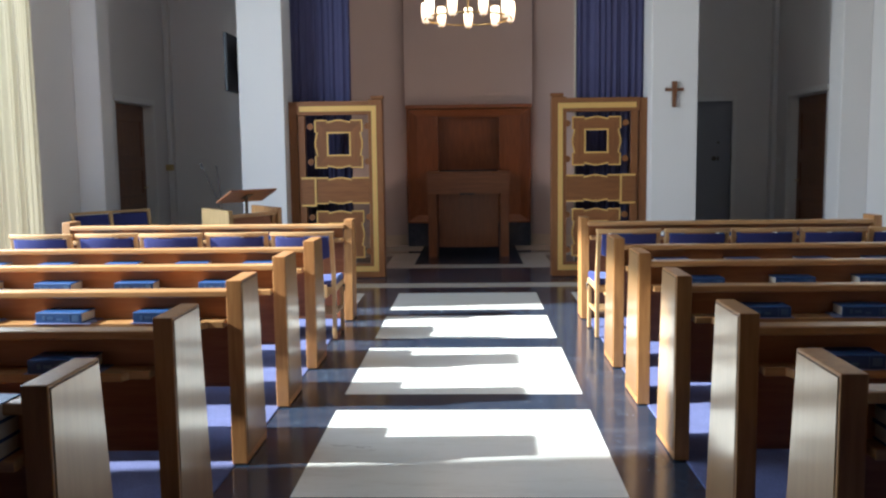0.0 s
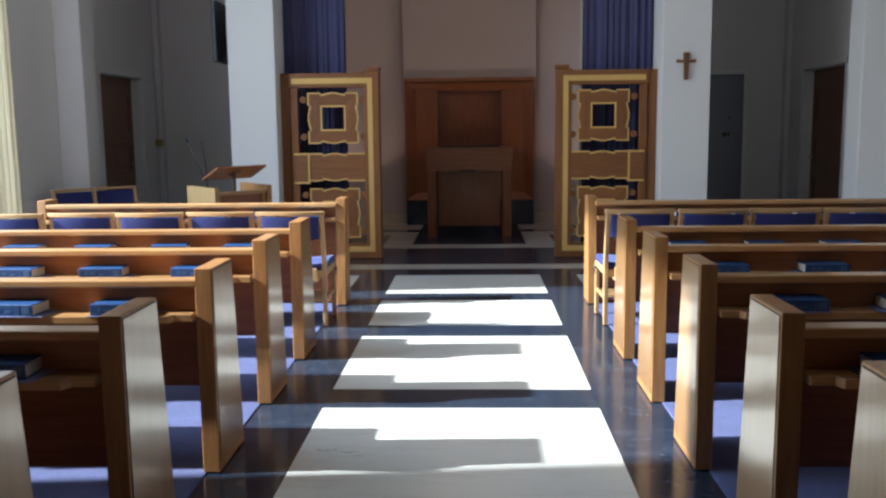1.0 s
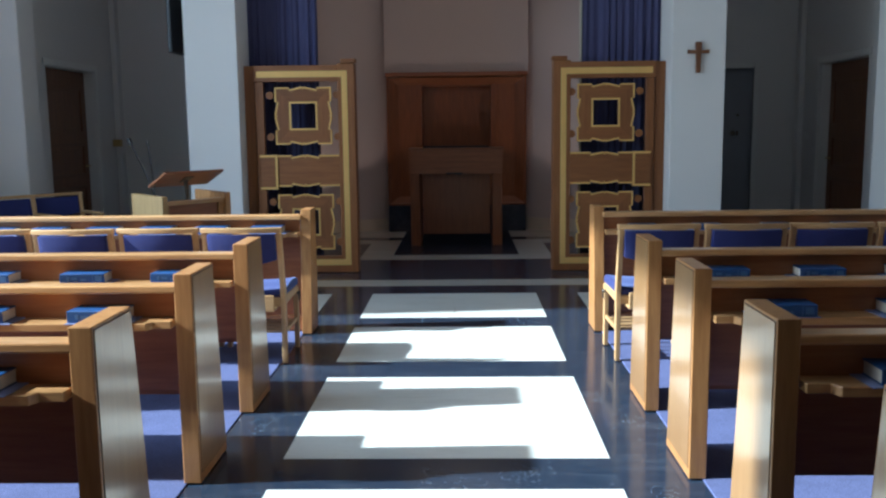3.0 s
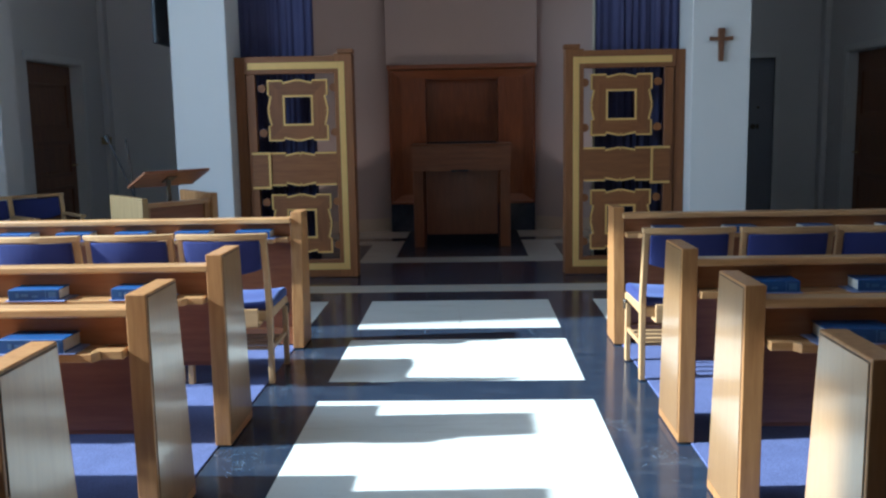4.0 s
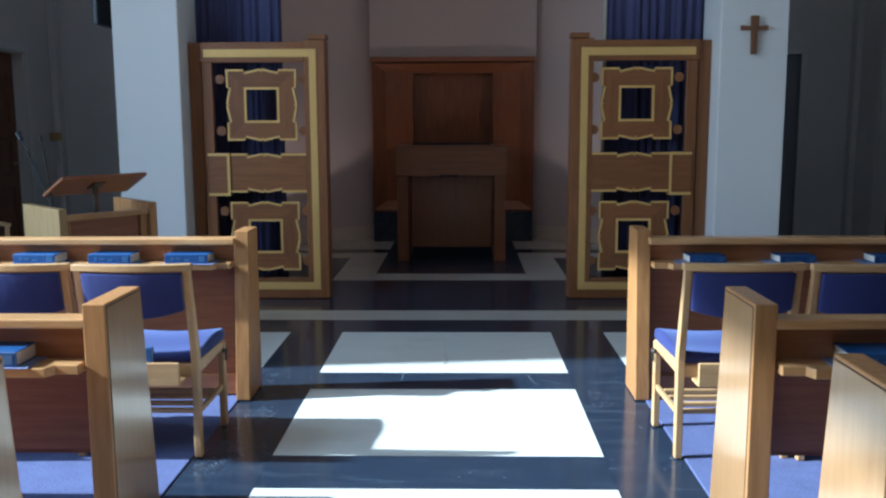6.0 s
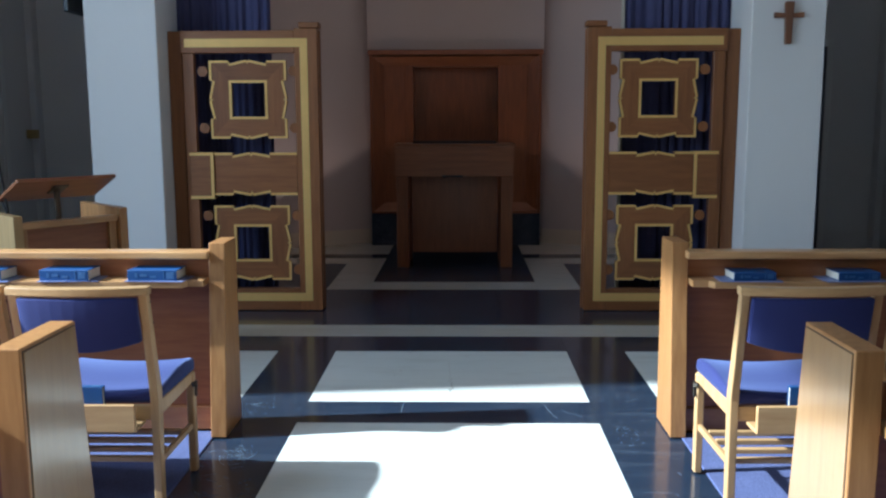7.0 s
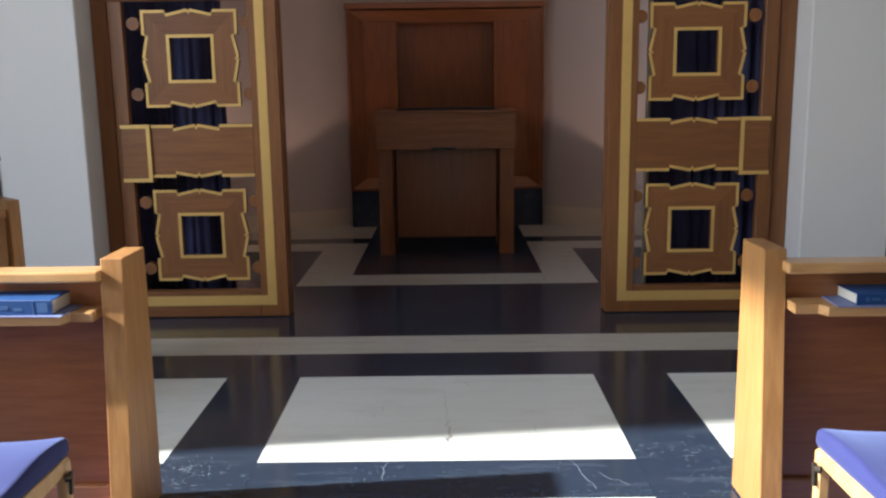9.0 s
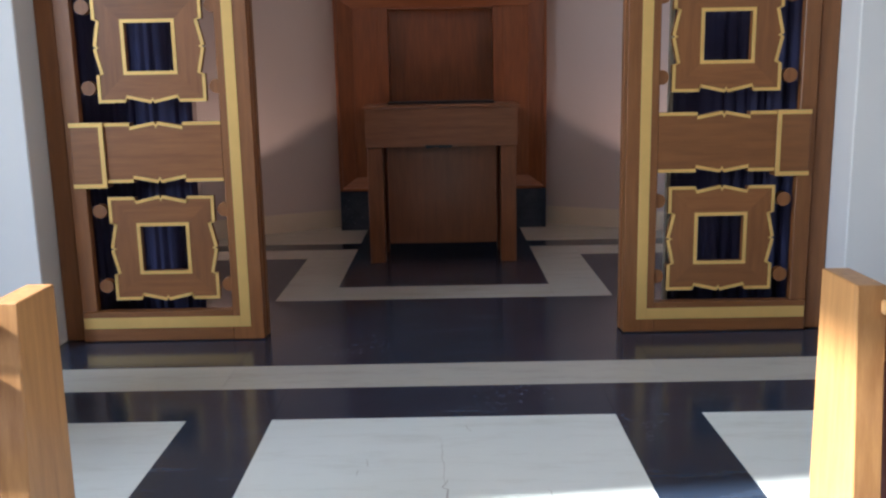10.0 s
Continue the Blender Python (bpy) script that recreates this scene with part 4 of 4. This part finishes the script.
for k in range(9):
    a0 = math.pi / 2 + 2 * math.pi * k / 9
    x, y = CX + CR * math.cos(a0), CY + CR * math.sin(a0)
    # barrel-shaped cup, open at the top
    bm = bmesh.new()
    line = [(0.022, -0.036), (0.044, -0.026), (0.051, 0.03), (0.056, 0.10), (0.055, 0.17), (0.050, 0.215), (0.046, 0.215), (0.05, 0.16), (0.045, 0.03), (0.02, -0.022)]
    turns = [[bm.verts.new((x + r0 * math.cos(q * math.pi / 9), y + r0 * math.sin(q * math.pi / 9), CZ + h0)) for q in range(18)] for r0, h0 in line]
    for lo_, hi_ in zip(turns, turns[1:]):
        for q in range(18):
            bm.faces.new((lo_[q], lo_[(q + 1) % 18], hi_[(q + 1) % 18], hi_[q]))
    bm.faces.new(turns[0][::-1])
    bm.faces.new(turns[-1])
    bmesh.ops.recalc_face_normals(bm, faces=bm.faces[:])
    part("glass_cup", bm, LIT_GLASS, cl, "glowing opal glass cup", True)
    part("cup_holder", rod(bmesh.new(), (x, y, CZ - 0.062), (x, y, CZ - 0.0365), 0.007, 0.026), BRASS, cl)

# ---- marble floor, laid piece by piece ----
J = 0.0006


def tile(mat, x0, x1, y0, y1, label=""):
    bm = box(bmesh.new(), x0 + J, x1 - J, y0 + J, y1 - J, -0.02, 0.0)
    return part({WHITE_MARBLE: "white_tile", GREY_MARBLE: "grey_tile", BLACK_MARBLE: "black_tile"}[mat], bm, mat, floor, label)


AISLE = [(9.745, 10.72), (8.49, 9.435), (6.90, 8.15), (5.325, 6.575), (3.75, 5.0), (2.175, 3.425), (0.6, 1.85)]
ya = 11.09
for y0, y1 in AISLE:
    tile(WHITE_MARBLE, -0.70, 0.70, y0, y1)
    for x0, x1 in ((-1.05, -0.70), (-0.70, 0.70), (0.70, 1.05)):
        tile(BLACK_MARBLE, x0, x1, y1, ya)
    for s in (-1, 1):
        tile(BLACK_MARBLE, min(s * 0.70, s * 1.05), max(s * 0.70, s * 1.05), y0, y1)
    ya = y0
tile(BLACK_MARBLE, -1.05, 1.05, REAR, ya)
for s in (-1, 1):
    # cross aisle tiles beside the middle one
    for a, b, m in ((1.05, 2.45, WHITE_MARBLE), (2.45, 2.80, BLACK_MARBLE), (2.80, 4.20, WHITE_MARBLE), (4.20, WX, BLACK_MARBLE)):
        tile(m, min(s * a, s * b), max(s * a, s * b), 9.745, 10.72)
    for a, b in ((1.05, 2.45), (2.45, 4.40)):
        tile(BLACK_MARBLE, min(s * a, s * b), max(s * a, s * b), 10.72, 11.09)
        tile(BLACK_MARBLE, min(s * a, s * b), max(s * a, s * b), 9.30, 9.745)
    for a, b in ((0, 1.0), (1.0, 2.2), (2.2, 3.3), (3.3, 4.4)):
        x0, x1 = min(s * a, s * b), max(s * a, s * b)
        if a == 0:
            # one long piece across the middle
            if s < 0:
                continue
            x0 = -b
        tile(GREY_MARBLE, x0, x1, 11.09, 11.415)
        tile(BLACK_MARBLE, x0, x1, 11.415, 12.70)
    # sanctuary border
    q = lambda m, a, b, y0, y1: tile(m, min(s * a, s * b), max(s * a, s * b), y0, y1)
    q(GREY_MARBLE, 0.70, 1.06, 12.70, 14.40)
    q(BLACK_MARBLE, 1.06, 2.1, 12.70, 14.04)
    q(GREY_MARBLE, 1.06, 2.1, 14.04, 14.40)
    q(BLACK_MARBLE, 0.70, 2.1, 14.40, 14.66)
    q(GREY_MARBLE, 0.70, 2.1, 14.66, 15.6)
    q(BLACK_MARBLE, 2.55, WX, 12.70, 14.8)
tile(GREY_MARBLE, -0.70, 0.70, 12.70, 13.05)
tile(BLACK_MARBLE, -0.70, 0.70, 13.05, 15.6)


# ---- cracks and scuffs on the marble ----
def mark(label, points, width, mat, into=None):
    """A thin jagged line let into the floor surface."""
    bm = into or bmesh.new()
    rows = []
    for i, (x, y) in enumerate(points):
        nx, ny = points[min(i + 1, len(points) - 1)][0] - points[max(i - 1, 0)][0], points[min(i + 1, len(points) - 1)][1] - points[max(i - 1, 0)][1]
        ln = math.hypot(nx, ny) or 1
        w = 0.55 * width * (0.4 + 0.6 * math.sin(math.pi * (i + 0.5) / len(points)))
        rows.append((bm.verts.new((x - ny / ln * w, y + nx / ln * w, 0.0006)), bm.verts.new((x + ny / ln * w, y - nx / ln * w, 0.0006))))
    for (a0, a1), (b0, b1) in zip(rows, rows[1:]):
        bm.faces.new((a0, a1, b1, b0))
    if into is None:
        part("crack", bm, mat, floor, label)


def jagged(x0, y0, x1, y1, n, amp, seed):
    rr = random.Random(seed)
    return [(x0 + (x1 - x0) * i / n + rr.uniform(-amp, amp), y0 + (y1 - y0) * i / n + rr.uniform(-amp, amp)) for i in range(n + 1)]


CRACK = plain("crack_dirt", (0.42, 0.42, 0.39), 0.8, vary=0.2)
PALE = plain("pale_scratch", (0.22, 0.26, 0.31), 0.6, vary=0.25)
DIRT = plain("dark_scuff_dirt", (0.17, 0.165, 0.15), 0.8, vary=0.2)
mark("dark crack in the white marble", jagged(-0.01, 10.50, 0.005, 10.10, 9, 0.005, 1), 0.0022, CRACK)
mark("dark crack in the white marble", jagged(0.005, 10.13, 0.012, 9.90, 7, 0.012, 2), 0.006, CRACK)
mark("dark crack in the white marble", jagged(0.02, 9.99, 0.0, 9.90, 5, 0.012, 12), 0.007, DIRT)
for k, (x, y) in enumerate(((0.09, 10.62), (-0.28, 10.32), (-0.31, 10.24), (0.24, 9.96), (0.33, 10.0), (0.35, 10.06))):
    mark("small chip in the white marble", jagged(x, y, x + 0.012, y - 0.06, 4, 0.007, 60 + k), 0.003, CRACK)
for k, (x, y) in enumerate(((-0.63, 5.985), (-0.575, 5.975), (-0.52, 5.955), (-0.485, 5.945), (-0.45, 5.92))):
    mark("dark scuff on the white marble", jagged(x, y, x + 0.05, y - 0.012 + 0.02 * (k % 2), 6, 0.011, 3 + k), 0.0045, DIRT)
mark("dark scuff on the white marble", jagged(-0.48, 7.75, -0.02, 7.78, 8, 0.006, 5), 0.002, CRACK)
mark("pale scratch on the black marble", jagged(-0.22, 9.73, -0.225, 9.58, 6, 0.006, 6), 0.0022, PALE)
mark("pale scratch on the black marble", jagged(0.46, 9.74, 0.52, 9.50, 7, 0.008, 7), 0.0022, PALE)
mark("pale scratch on the black marble", jagged(0.55, 9.62, 0.64, 9.52, 6, 0.012, 8), 0.0022, PALE)
for k in range(14):
    rr = random.Random(40 + k)
    x, y = -0.93 + rr.uniform(-0.09, 0.16), rr.choice((7.35, 8.9, 6.4, 8.75)) + rr.uniform(-0.18, 0.18)
    mark("pale scuff on the black marble", jagged(x, y, x + rr.uniform(0.02, 0.06), y + rr.uniform(-0.03, 0.03), 5, 0.004, k), 0.0016, PALE)
for k in range(16):
    rr = random.Random(80 + k)
    x, y = 0.87 + rr.uniform(-0.14, 0.12), rr.uniform(5.4, 9.2)
    mark("pale scuff on the black marble", jagged(x, y, x + rr.uniform(0.01, 0.05), y + rr.uniform(-0.04, 0.04), 5, 0.003, k + 50), 0.0014, PALE)
# worn patches, each a knot of short fine scuffs
for k, (x, y, r, n) in enumerate(((-0.93, 8.36, 0.09, 11), (-0.87, 7.33, 0.12, 8), (-0.88, 9.03, 0.09, 12), (-0.94, 9.68, 0.12, 9), (0.76, 7.78, 0.07, 7), (0.89, 7.39, 0.08, 7), (0.79, 9.36, 0.1, 3), (0.47, 9.64, 0.12, 2), (0.82, 9.24, 0.1, 3), (0.86, 6.5, 0.1, 7), (0.35, 6.74, 0.16, 6), (0.9, 5.7, 0.1, 6))):
    rr = random.Random(200 + k)
    knot = bmesh.new()
    for q in range(7 * n):
        a, d = rr.uniform(0, 6.28), r * rr.random() ** 0.8
        x0, y0 = x + 0.8 * d * math.cos(a), y + 1.3 * d * math.sin(a)
        b, ln = a + rr.uniform(0.9, 2.2), 0.005 + 0.034 * rr.random() ** 2.5
        mark("", jagged(x0, y0, x0 + ln * math.cos(b), y0 + ln * math.sin(b), 4, 0.0022, 300 + 20 * k + q), rr.uniform(0.0006, 0.0018), PALE, knot)
    part("scuff_patch", knot, PALE, floor, "pale scuffs on the black marble")
